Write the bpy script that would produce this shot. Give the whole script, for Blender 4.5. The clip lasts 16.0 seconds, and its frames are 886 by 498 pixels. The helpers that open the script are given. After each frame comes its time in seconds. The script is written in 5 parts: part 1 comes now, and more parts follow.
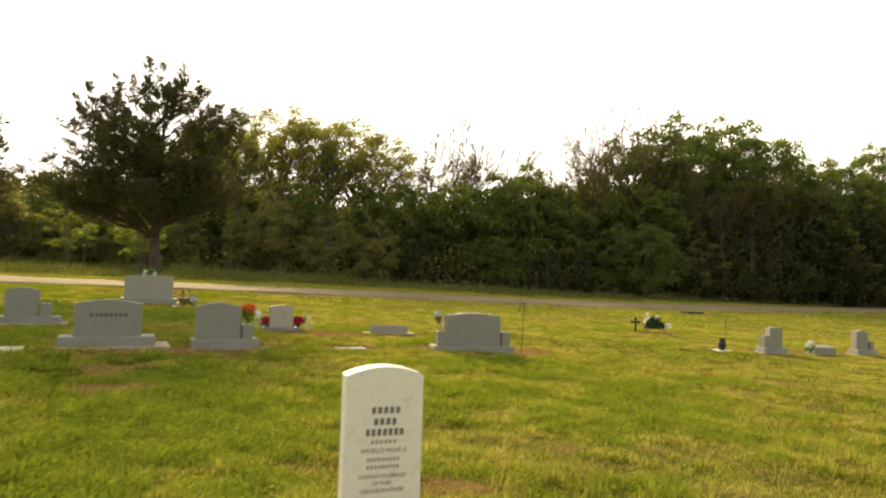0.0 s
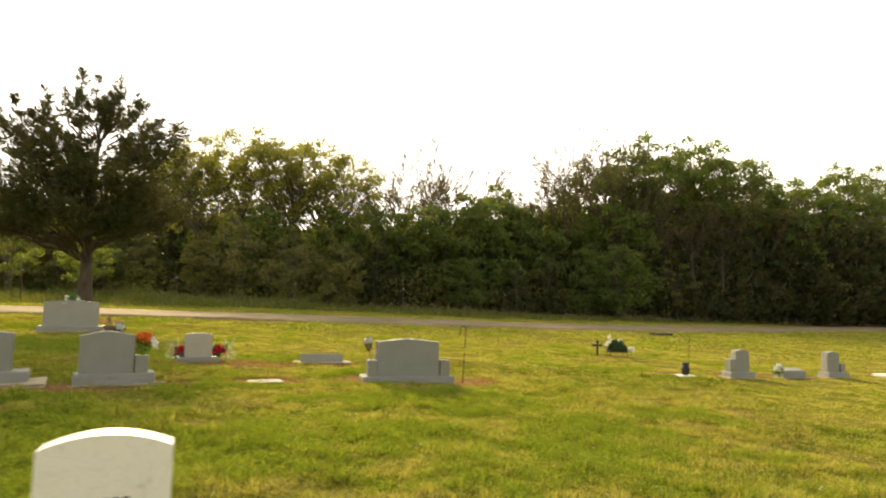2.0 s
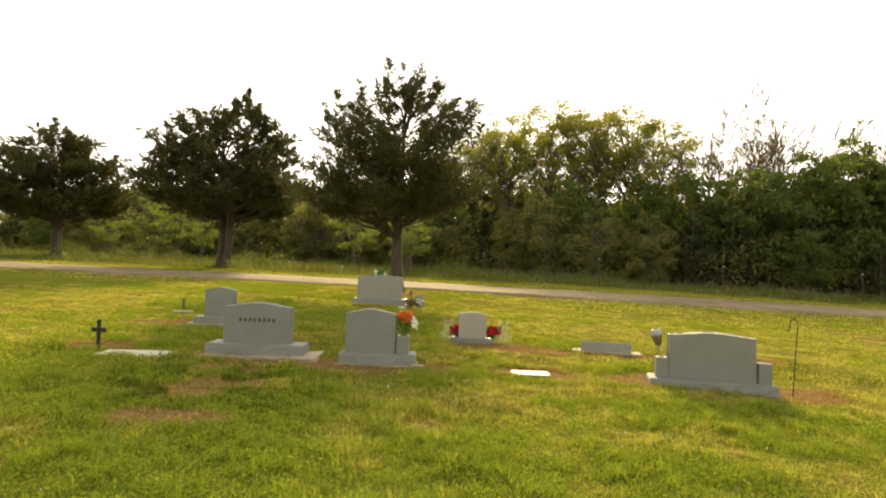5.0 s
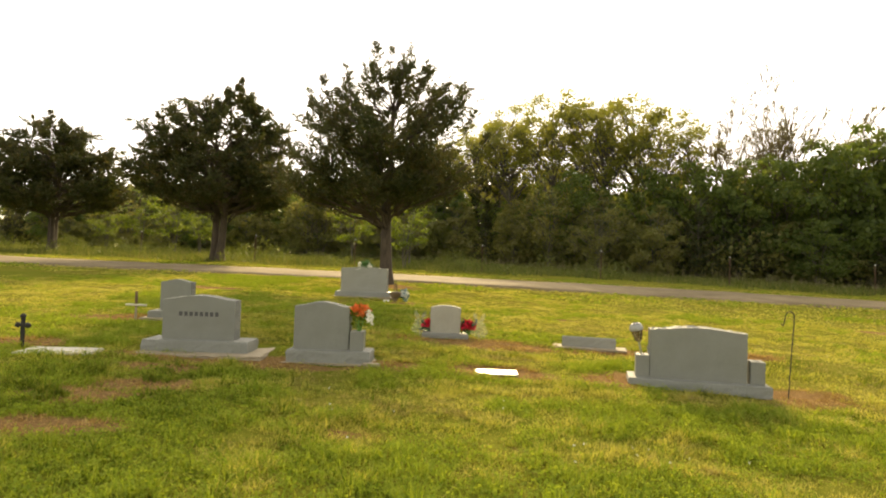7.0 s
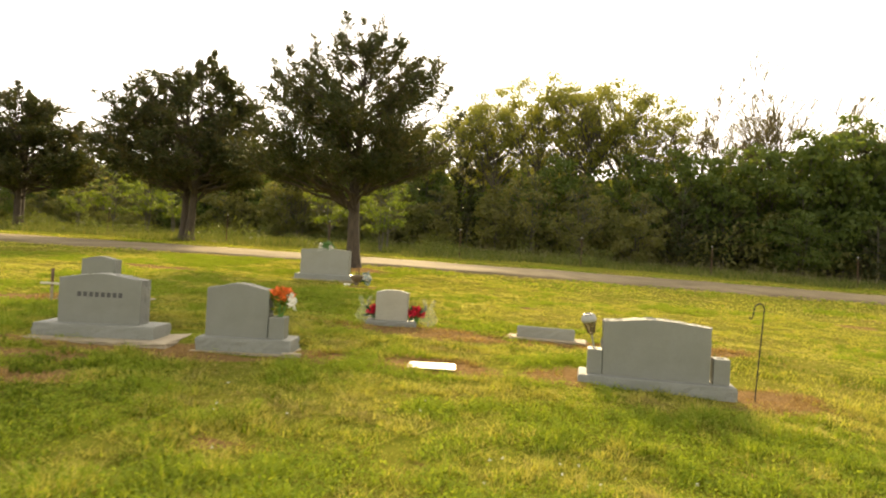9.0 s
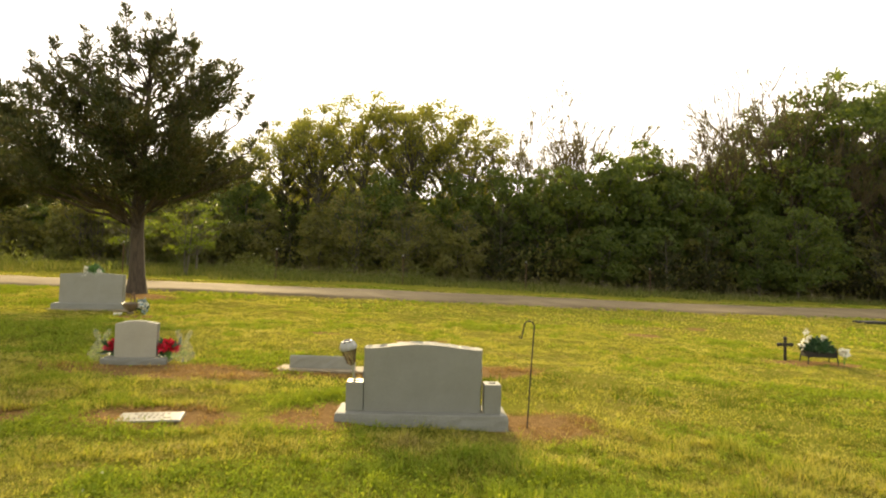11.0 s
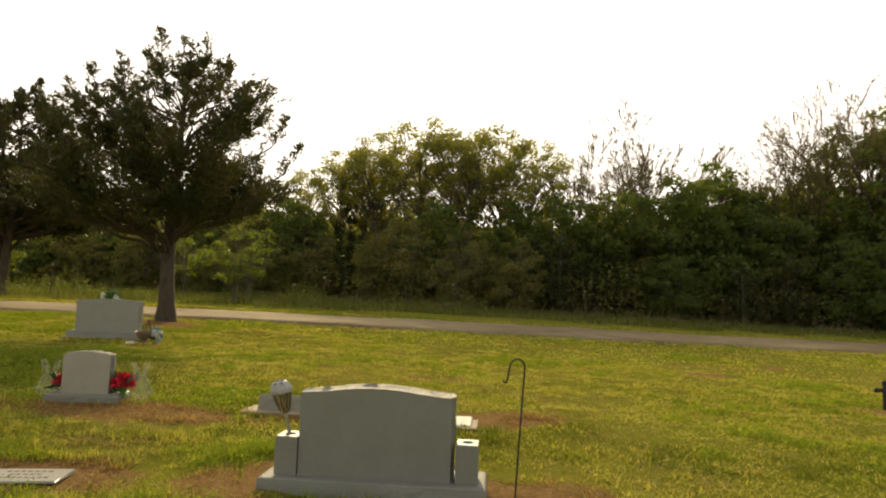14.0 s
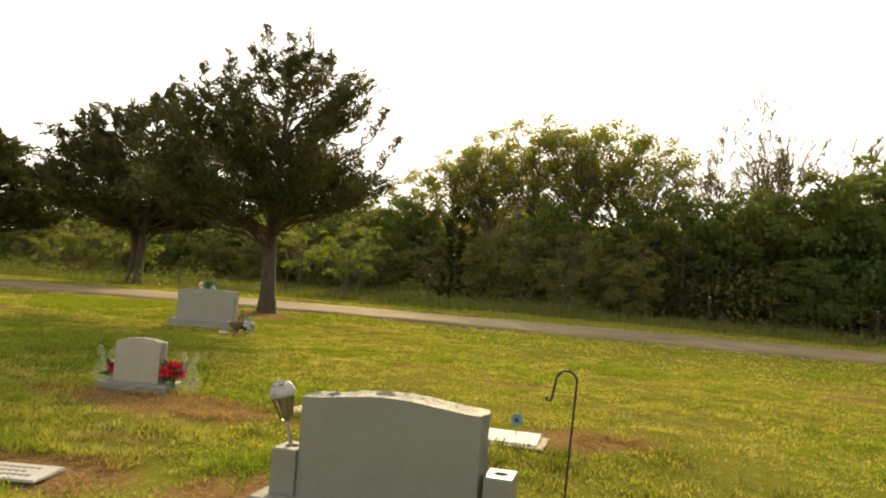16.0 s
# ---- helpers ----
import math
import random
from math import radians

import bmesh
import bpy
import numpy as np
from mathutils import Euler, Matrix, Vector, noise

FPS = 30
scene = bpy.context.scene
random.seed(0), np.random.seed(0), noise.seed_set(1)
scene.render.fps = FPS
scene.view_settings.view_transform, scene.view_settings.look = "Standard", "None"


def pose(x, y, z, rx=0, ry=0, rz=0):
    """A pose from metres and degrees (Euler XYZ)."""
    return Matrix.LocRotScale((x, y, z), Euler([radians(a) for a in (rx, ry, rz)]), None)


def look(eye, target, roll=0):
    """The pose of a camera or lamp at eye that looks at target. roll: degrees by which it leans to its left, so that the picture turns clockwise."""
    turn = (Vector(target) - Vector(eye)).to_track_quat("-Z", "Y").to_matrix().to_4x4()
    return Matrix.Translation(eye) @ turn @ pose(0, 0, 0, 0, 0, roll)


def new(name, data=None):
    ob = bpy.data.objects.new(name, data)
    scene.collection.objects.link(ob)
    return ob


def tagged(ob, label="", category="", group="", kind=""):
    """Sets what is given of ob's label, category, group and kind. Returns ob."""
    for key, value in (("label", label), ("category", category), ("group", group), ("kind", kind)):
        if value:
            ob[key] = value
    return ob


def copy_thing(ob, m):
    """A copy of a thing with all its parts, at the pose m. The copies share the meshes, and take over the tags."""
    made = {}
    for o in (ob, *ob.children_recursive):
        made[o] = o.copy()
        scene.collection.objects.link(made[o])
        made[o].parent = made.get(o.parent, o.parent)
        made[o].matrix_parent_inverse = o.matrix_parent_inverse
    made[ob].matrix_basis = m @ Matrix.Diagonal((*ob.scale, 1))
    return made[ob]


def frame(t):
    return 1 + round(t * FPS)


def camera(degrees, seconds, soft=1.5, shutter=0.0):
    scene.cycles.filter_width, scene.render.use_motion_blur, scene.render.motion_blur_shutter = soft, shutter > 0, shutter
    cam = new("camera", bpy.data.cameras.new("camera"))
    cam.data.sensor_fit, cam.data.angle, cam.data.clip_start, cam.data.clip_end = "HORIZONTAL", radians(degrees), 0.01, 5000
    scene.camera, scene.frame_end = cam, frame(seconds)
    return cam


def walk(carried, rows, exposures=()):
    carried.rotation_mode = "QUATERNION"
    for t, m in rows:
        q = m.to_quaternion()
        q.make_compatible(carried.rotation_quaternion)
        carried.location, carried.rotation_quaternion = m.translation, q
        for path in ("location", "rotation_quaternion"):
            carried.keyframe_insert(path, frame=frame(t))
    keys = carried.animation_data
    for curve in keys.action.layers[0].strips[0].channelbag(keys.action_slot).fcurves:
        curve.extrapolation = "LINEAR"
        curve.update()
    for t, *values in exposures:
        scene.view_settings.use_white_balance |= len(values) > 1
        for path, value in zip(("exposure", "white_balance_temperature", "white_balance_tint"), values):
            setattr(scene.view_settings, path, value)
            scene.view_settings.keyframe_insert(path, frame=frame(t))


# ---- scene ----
cam = camera(70.7, 16.0, soft=2.0, shutter=0.5)
PATH = [
    (0, (0.636, 2.232, 1.11), (0.54, 4.228, 1.207), 1.9),
    (0.5, (0.725, 2.511, 1.149), (0.705, 4.506, 1.29), 1.7),
    (1, (0.922, 2.682, 1.13), (0.945, 4.679, 1.244), 2.1),
    (1.5, (1.062, 2.811, 1.136), (1.025, 4.807, 1.26), 0.3),
    (2, (1.216, 3.153, 1.111), (1.189, 5.145, 1.284), 1.3),
    (2.5, (1.347, 3.423, 1.059), (1.415, 5.416, 1.209), 2.7),
    (3, (1.42, 3.66, 1.13), (1.145, 5.638, 1.233), 1.2),
    (3.5, (1.358, 3.948, 1.121), (0.639, 5.812, 1.212), 1.8),
    (3.7, (1.349, 4.039, 1.157), (0.527, 5.861, 1.218), 1.8),
    (5.8, (1.354, 4.87, 1.176), (0.373, 6.612, 1.25), 2.2),
    (6, (1.361, 4.944, 1.158), (0.427, 6.711, 1.229), 1.3),
    (6.5, (1.484, 5.192, 1.176), (0.525, 6.947, 1.231), 1.4),
    (7, (1.489, 5.38, 1.141), (0.491, 7.113, 1.185), 1.9),
    (7.5, (1.451, 5.578, 1.169), (0.488, 7.331, 1.191), 4.1),
    (8, (1.487, 5.757, 1.149), (0.613, 7.555, 1.152), 3.6),
    (8.5, (1.561, 5.969, 1.163), (0.61, 7.728, 1.167), 4.0),
    (9, (1.577, 6.209, 1.113), (0.611, 7.96, 1.112), 3.0),
    (9.5, (1.656, 6.476, 1.146), (1.066, 8.387, 1.178), 3.0),
    (9.7, (1.684, 6.552, 1.141), (1.234, 8.5, 1.178), 2.8),
    (11.8, (2.036, 7.456, 1.125), (1.495, 9.371, 1.323), 0.2),
    (12, (2.071, 7.498, 1.13), (1.523, 9.406, 1.379), -0.3),
    (12.5, (2.097, 7.728, 1.102), (1.466, 9.608, 1.366), 1.3),
    (13, (2.073, 7.974, 1.108), (1.454, 9.856, 1.385), 3.9),
    (13.5, (2.143, 8.191, 1.093), (1.522, 10.08, 1.311), 2.9),
    (14, (2.194, 8.381, 1.093), (1.498, 10.248, 1.268), 1.9),
    (14.5, (2.166, 8.63, 1.083), (1.425, 10.48, 1.249), 1.5),
    (15, (2.168, 8.783, 1.08), (1.358, 10.604, 1.236), 2.2),
    (15.5, (2.261, 9.013, 1.086), (1.311, 10.767, 1.234), 2.8),
    (16, (2.288, 9.21, 1.07), (1.252, 10.913, 1.23), 3.7),
]
EXPOSURES = [(0, 0.68, 8900, 6), (1, 0.94, 8900, 6), (2, 0.84, 8900, 6), (3.7, 0.74, 8900, 6), (6, 1.03, 8900, 6), (7, 0.97, 8900, 6), (9.7, 1.21, 8900, 6), (12, 0.51, 8900, 6), (13, 0.14, 8900, 6), (14, 0.24, 8900, 6), (15, 0.60, 8900, 6), (16, 0.68, 8900, 6)]
walk(cam, [(t, look(eye, target, roll)) for t, eye, target, roll in PATH], EXPOSURES)

# ---------------------------------------------------------------- light
SUN_AZ, SUN_EL = -26.0, 25.5        # degrees from +y towards +x, and above the horizon
world = bpy.data.worlds.new("sky")
scene.world = world
world.use_nodes = True
wn = world.node_tree
sky = wn.nodes.new("ShaderNodeTexSky")
sky.sky_type = "NISHITA"
sky.sun_disc = False
sky.sun_elevation = radians(SUN_EL)
sky.sun_rotation = radians(SUN_AZ)
sky.dust_density = 4.0
sky.air_density = 1.0
pale = wn.nodes.new("ShaderNodeHueSaturation")
pale.inputs["Saturation"].default_value = 0.3
wn.links.new(sky.outputs["Color"], pale.inputs["Color"])
haze = wn.nodes.new("ShaderNodeMix")            # even evening haze: no part of the sky outshines it
haze.data_type, haze.blend_type = "RGBA", "DARKEN"
haze.inputs[0].default_value = 1.0
haze.inputs[7].default_value = (5.45, 5.5, 6.15, 1.0)
wn.links.new(pale.outputs["Color"], haze.inputs[6])
wn.links.new(haze.outputs[2], wn.nodes["Background"].inputs["Color"])
wn.nodes["Background"].inputs["Strength"].default_value = 0.245

sun_data = bpy.data.lights.new("sun", "SUN")
sun_data.energy = 4.25
sun_data.angle = radians(5.5)
sun_data.color = (1.0, 0.86, 0.62)
sun = new("sun", sun_data)
sun_way = Vector((math.sin(radians(SUN_AZ)) * math.cos(radians(SUN_EL)), math.cos(radians(SUN_AZ)) * math.cos(radians(SUN_EL)), math.sin(radians(SUN_EL))))
sun.matrix_world = look(sun_way * 60, (0, 0, 0))


# ---------------------------------------------------------------- material helpers
def mat(name):
    m = bpy.data.materials.new(name)
    m.use_nodes = True
    return m, m.node_tree, m.node_tree.nodes["Principled BSDF"]


def coords(nt):
    geo = nt.nodes.new("ShaderNodeTexCoord")
    return geo.outputs["Object"]


def place(nt):
    return nt.nodes.new("ShaderNodeNewGeometry").outputs["Position"]


def fractal(nt, vec, scale, detail=4.0, rough=0.6, distort=0.0):
    n = nt.nodes.new("ShaderNodeTexNoise")
    n.inputs["Scale"].default_value = scale
    n.inputs["Detail"].default_value = detail
    n.inputs["Roughness"].default_value = rough
    n.inputs["Distortion"].default_value = distort
    nt.links.new(vec, n.inputs["Vector"])
    return n.outputs["Fac"]


def ramp(nt, fac, stops):
    r = nt.nodes.new("ShaderNodeValToRGB")
    while len(r.color_ramp.elements) < len(stops):
        r.color_ramp.elements.new(0.5)
    for e, (p, c) in zip(r.color_ramp.elements, stops):
        e.position, e.color = p, (*c, 1.0)
    nt.links.new(fac, r.inputs["Fac"])
    return r.outputs["Color"]


def mixed(nt, fac, a, b, how="MIX"):
    m = nt.nodes.new("ShaderNodeMix")
    m.data_type, m.blend_type = "RGBA", how
    for sock, v in ((m.inputs[0], fac), (m.inputs[6], a), (m.inputs[7], b)):
        if isinstance(v, (int, float)):
            sock.default_value = v
        elif isinstance(v, tuple):
            sock.default_value = (*v, 1.0)
        else:
            nt.links.new(v, sock)
    return m.outputs[2]


def bumped(nt, shader, height, strength, distance):
    b = nt.nodes.new("ShaderNodeBump")
    b.inputs["Strength"].default_value = strength
    b.inputs["Distance"].default_value = distance
    nt.links.new(height, b.inputs["Height"])
    nt.links.new(b.outputs["Normal"], shader.inputs["Normal"])


def plain(name, colour, rough=0.6, metal=0.0, vary=0.12, scale=30.0, relief=0.15):
    m, nt, s = mat(name)
    v = coords(nt)
    dark = tuple(c * (1 - vary) for c in colour)
    lite = tuple(min(1.0, c * (1 + vary)) for c in colour)
    f = fractal(nt, v, scale, 5)
    nt.links.new(ramp(nt, f, [(0.3, dark), (0.7, lite)]), s.inputs["Base Color"])
    s.inputs["Roughness"].default_value = rough
    s.inputs["Metallic"].default_value = metal
    bumped(nt, s, f, relief, 0.004)
    return m


def granite(name, colour, relief, grain=0.16, rough=0.5, chips=60.0, depth=0.01):
    m, nt, s = mat(name)
    v = coords(nt)
    vor = nt.nodes.new("ShaderNodeTexVoronoi")
    vor.inputs["Scale"].default_value = 420.0
    nt.links.new(v, vor.inputs["Vector"])
    speck = nt.nodes.new("ShaderNodeSeparateColor")
    nt.links.new(vor.outputs["Color"], speck.inputs["Color"])
    c0 = tuple(c * (1 - grain) for c in colour)
    c1 = tuple(min(1, c * (1 + grain)) for c in colour)
    base = ramp(nt, speck.outputs["Red"], [(0.05, c0), (0.45, colour), (0.95, c1)])
    stain = fractal(nt, v, 5.0, 6, 0.65)
    base = mixed(nt, 1.0, base, ramp(nt, stain, [(0.3, (0.88, 0.875, 0.85)), (0.6, (1, 1, 1))]), "MULTIPLY")
    nt.links.new(base, s.inputs["Base Color"])
    s.inputs["Roughness"].default_value = rough
    bumped(nt, s, fractal(nt, v, chips, 8, 0.7), relief, depth)
    return m


def leafy(name, stops, translucent=0.45, vary=0.5, patch_size=0.9, contrast=1.0, gloss=0.25, broad=0.0, through_tint=(1.25, 1.15, 0.55)):
    """Thin leaves: part of the light goes through."""
    m, nt, s = mat(name)
    isl = nt.nodes.new("ShaderNodeNewGeometry")
    spread = nt.nodes.new("ShaderNodeMath")
    spread.operation = "MULTIPLY_ADD"
    grain = fractal(nt, isl.outputs["Position"], patch_size, 5)
    if broad:
        two = nt.nodes.new("ShaderNodeMix")
        two.inputs[0].default_value = 0.6
        nt.links.new(grain, two.inputs[2])
        nt.links.new(fractal(nt, isl.outputs["Position"], broad, 4, 0.65), two.inputs[3])
        grain = two.outputs[0]
    nt.links.new(grain, spread.inputs[0])
    spread.inputs[1].default_value, spread.inputs[2].default_value = contrast, 0.5 - 0.5 * contrast
    patch = spread.outputs[0]
    both = nt.nodes.new("ShaderNodeMath")
    both.operation = "MULTIPLY_ADD"
    nt.links.new(isl.outputs["Random Per Island"], both.inputs[0])
    both.inputs[1].default_value = vary
    scaled = nt.nodes.new("ShaderNodeMath")
    scaled.operation = "MULTIPLY"
    scaled.inputs[1].default_value = 1.0 - vary * 0.5
    nt.links.new(patch, scaled.inputs[0])
    nt.links.new(scaled.outputs[0], both.inputs[2])
    col = ramp(nt, both.outputs[0], stops)
    nt.links.new(col, s.inputs["Base Color"])
    s.inputs["Roughness"].default_value = 0.55
    s.inputs["Specular IOR Level"].default_value = gloss
    t = nt.nodes.new("ShaderNodeBsdfTranslucent")
    warm = mixed(nt, 1.0, col, through_tint, "MULTIPLY")
    nt.links.new(warm, t.inputs["Color"])
    mx = nt.nodes.new("ShaderNodeMixShader")
    mx.inputs[0].default_value = translucent
    nt.links.new(s.outputs[0], mx.inputs[1])
    nt.links.new(t.outputs[0], mx.inputs[2])
    nt.links.new(mx.outputs[0], nt.nodes["Material Output"].inputs["Surface"])
    return m


GRANITE = granite("grey granite", (0.198, 0.203, 0.192), 0.06, 0.11)
GRANITE_PALE = granite("pale grey granite", (0.255, 0.255, 0.238), 0.10)
GRANITE_CREAM = granite("cream grey granite", (0.335, 0.32, 0.28), 0.10)
GRANITE_ROUGH = granite("rock pitched granite", (0.225, 0.232, 0.222), 0.7, 0.2, 0.75)
PITCHED = granite("rock pitched granite edge", (0.285, 0.29, 0.28), 1.0, 0.35, 0.65, 34.0, 0.05)
FAINT = plain("faint worn lettering", (0.19, 0.185, 0.17), 0.9, 0, 0.25, 90)
ENGRAVED = plain("engraved dark granite", (0.07, 0.07, 0.075), 0.8)
SLAB = plain("pale bleached concrete", (0.46, 0.435, 0.38), 0.85, 0, 0.18, 16, 0.4)
MARKER = granite("polished pale granite", (0.33, 0.325, 0.30), 0.05, 0.14, 0.3)
CONCRETE = plain("weathered concrete", (0.30, 0.25, 0.185), 0.9, 0, 0.25, 14, 0.5)
BLACK_METAL = plain("black painted iron", (0.015, 0.013, 0.012), 0.7, 0.0, 0.3, 60)
RUSTY = plain("rusty steel", (0.10, 0.055, 0.035), 0.8, 0.2, 0.4, 40, 0.4)
GALVANISED = plain("galvanised steel", (0.42, 0.42, 0.41), 0.4, 0.7, 0.15, 50)
BROWN_WOOD = plain("weathered brown wood", (0.14, 0.09, 0.06), 0.85, 0, 0.3, 25, 0.5)
LAMP_PLASTIC = plain("silver lamp plastic", (0.34, 0.345, 0.35), 0.5, 0.25, 0.10, 30)
SOLAR = plain("solar cell", (0.02, 0.02, 0.03), 0.2, 0.0, 0.3, 80)
POT = plain("brown glazed pot", (0.15, 0.11, 0.075), 0.4, 0, 0.25, 20)
RIBBON = plain("pale blue ribbon", (0.24, 0.33, 0.35), 0.6, 0, 0.15, 30)
ORANGE = plain("orange petals", (0.80, 0.21, 0.055), 0.6, 0, 0.3, 60)
RED = plain("red petals", (0.62, 0.012, 0.045), 0.6, 0, 0.4, 60)
WHITE_PETAL = plain("white petals", (0.80, 0.78, 0.72), 0.6, 0, 0.1, 60)
BLUE_PETAL = plain("blue plastic petals", (0.10, 0.21, 0.31), 0.5, 0, 0.2, 60)
STEM_GREEN = plain("artificial green stems", (0.10, 0.26, 0.05), 0.6, 0, 0.35, 50)
SADDLE_GREEN = plain("green cloth petals", (0.10, 0.19, 0.07), 0.7, 0, 0.3, 50)
DARK_GREEN = plain("dark artificial leaves", (0.02, 0.07, 0.025), 0.6, 0, 0.4, 50)
PALE_STONE = plain("pale cast stone", (0.62, 0.60, 0.55), 0.8, 0, 0.12, 25, 0.3)


def make_marble():
    m, nt, s = mat("white marble")
    v = coords(nt)
    vein = fractal(nt, v, 5.0, 8, 0.62, 2.2)
    base = ramp(nt, vein, [(0.35, (0.61, 0.60, 0.55)), (0.47, (0.69, 0.68, 0.63)), (0.50, (0.62, 0.61, 0.57)), (0.53, (0.69, 0.68, 0.62)), (0.75, (0.62, 0.61, 0.55))])
    dirt = fractal(nt, v, 16.0, 6, 0.7)
    base = mixed(nt, 1.0, base, ramp(nt, dirt, [(0.26, (0.66, 0.65, 0.60)), (0.42, (1, 1, 1))]), "MULTIPLY")
    nt.links.new(base, s.inputs["Base Color"])
    s.inputs["Roughness"].default_value = 0.55
    s.inputs["Subsurface Weight"].default_value = 0.0
    bumped(nt, s, dirt, 0.12, 0.004)
    return m


MARBLE = make_marble()


def make_bark(name, dark, lite):
    m, nt, s = mat(name)
    v = coords(nt)
    st = nt.nodes.new("ShaderNodeMapping")
    st.inputs["Scale"].default_value = (14, 14, 1.6)
    nt.links.new(v, st.inputs["Vector"])
    f = fractal(nt, st.outputs[0], 2.0, 6, 0.65, 0.6)
    nt.links.new(ramp(nt, f, [(0.3, dark), (0.7, lite)]), s.inputs["Base Color"])
    s.inputs["Roughness"].default_value = 0.9
    bumped(nt, s, f, 0.9, 0.03)
    return m


CEDAR_BARK = make_bark("shredded cedar bark", (0.026, 0.019, 0.015), (0.105, 0.078, 0.058))
PALE_TWIG = make_bark("brown twig bark", (0.048, 0.036, 0.021), (0.145, 0.108, 0.06))
GREY_BARK = make_bark("grey brown bark", (0.055, 0.048, 0.040), (0.16, 0.14, 0.115))

CEDAR_LEAF = leafy("cedar sprays", [(0.2, (0.025, 0.040, 0.015)), (0.5, (0.048, 0.062, 0.025)), (0.78, (0.084, 0.077, 0.036)), (0.98, (0.13, 0.096, 0.050))], 0.34, 0.4)
OAK_LEAF = leafy("young oak leaves", [(0.2, (0.112, 0.142, 0.038)), (0.5, (0.198, 0.225, 0.070)), (0.85, (0.29, 0.292, 0.108))], 0.70, through_tint=(1.28, 1.17, 0.54))
GREEN_LEAF = leafy("fresh green leaves", [(0.2, (0.056, 0.092, 0.030)), (0.5, (0.102, 0.150, 0.048)), (0.85, (0.18, 0.225, 0.075))], 0.58, 0.3)
DULL_LEAF = leafy("dull thicket leaves", [(0.2, (0.084, 0.106, 0.037)), (0.5, (0.162, 0.174, 0.065)), (0.85, (0.258, 0.235, 0.106))], 0.55, 0.26)
BUD_LEAF = leafy("opening spring buds", [(0.2, (0.10, 0.09, 0.035)), (0.5, (0.17, 0.155, 0.06)), (0.85, (0.25, 0.23, 0.09))], 0.5)
LIME_LEAF = leafy("bright spring leaves", [(0.2, (0.072, 0.108, 0.022)), (0.5, (0.118, 0.168, 0.034)), (0.85, (0.172, 0.23, 0.05))], 0.55)
BLADE = leafy("lawn grass blades", [(0.04, (0.235, 0.250, 0.058)), (0.30, (0.345, 0.345, 0.080)), (0.54, (0.435, 0.405, 0.106)), (0.80, (0.505, 0.450, 0.152)), (1.0, (0.57, 0.49, 0.21))], 0.44, 0.14, 9.0, 2.3, 0.0, 1.3, (1.15, 1.10, 0.68))
STRAW = leafy("dead straw grass", [(0.2, (0.15, 0.088, 0.038)), (0.5, (0.29, 0.18, 0.078)), (0.85, (0.46, 0.33, 0.155))], 0.35, gloss=0.0)
THATCH = leafy("dry lawn thatch", [(0.2, (0.16, 0.128, 0.046)), (0.5, (0.285, 0.24, 0.088)), (0.85, (0.43, 0.365, 0.155))], 0.35, gloss=0.0)
LUSH = leafy("lush clover leaves", [(0.15, (0.095, 0.155, 0.025)), (0.5, (0.18, 0.255, 0.042)), (0.85, (0.29, 0.345, 0.068))], 0.44, gloss=0.0, patch_size=9.0)
# Coarse green grass, with some of the lawn's clump shade put into the colour.
TUFT = leafy("coarse grass tufts", [(0.2, (0.050, 0.088, 0.014)), (0.55, (0.10, 0.145, 0.024)), (0.9, (0.20, 0.215, 0.055))], 0.4, gloss=0.0)
VERGE_LEAF = leafy("verge weed leaves", [(0.2, (0.055, 0.078, 0.022)), (0.5, (0.098, 0.126, 0.036)), (0.85, (0.15, 0.178, 0.058))], 0.5)
DEAD_STALK = leafy("pale dead stalks", [(0.2, (0.12, 0.10, 0.065)), (0.5, (0.21, 0.18, 0.12)), (0.85, (0.33, 0.29, 0.20))], 0.35, gloss=0.0)
WEED = leafy("tall verge weeds", [(0.2, (0.052, 0.078, 0.020)), (0.5, (0.092, 0.122, 0.036)), (0.85, (0.19, 0.19, 0.09))], 0.4, gloss=0.0)


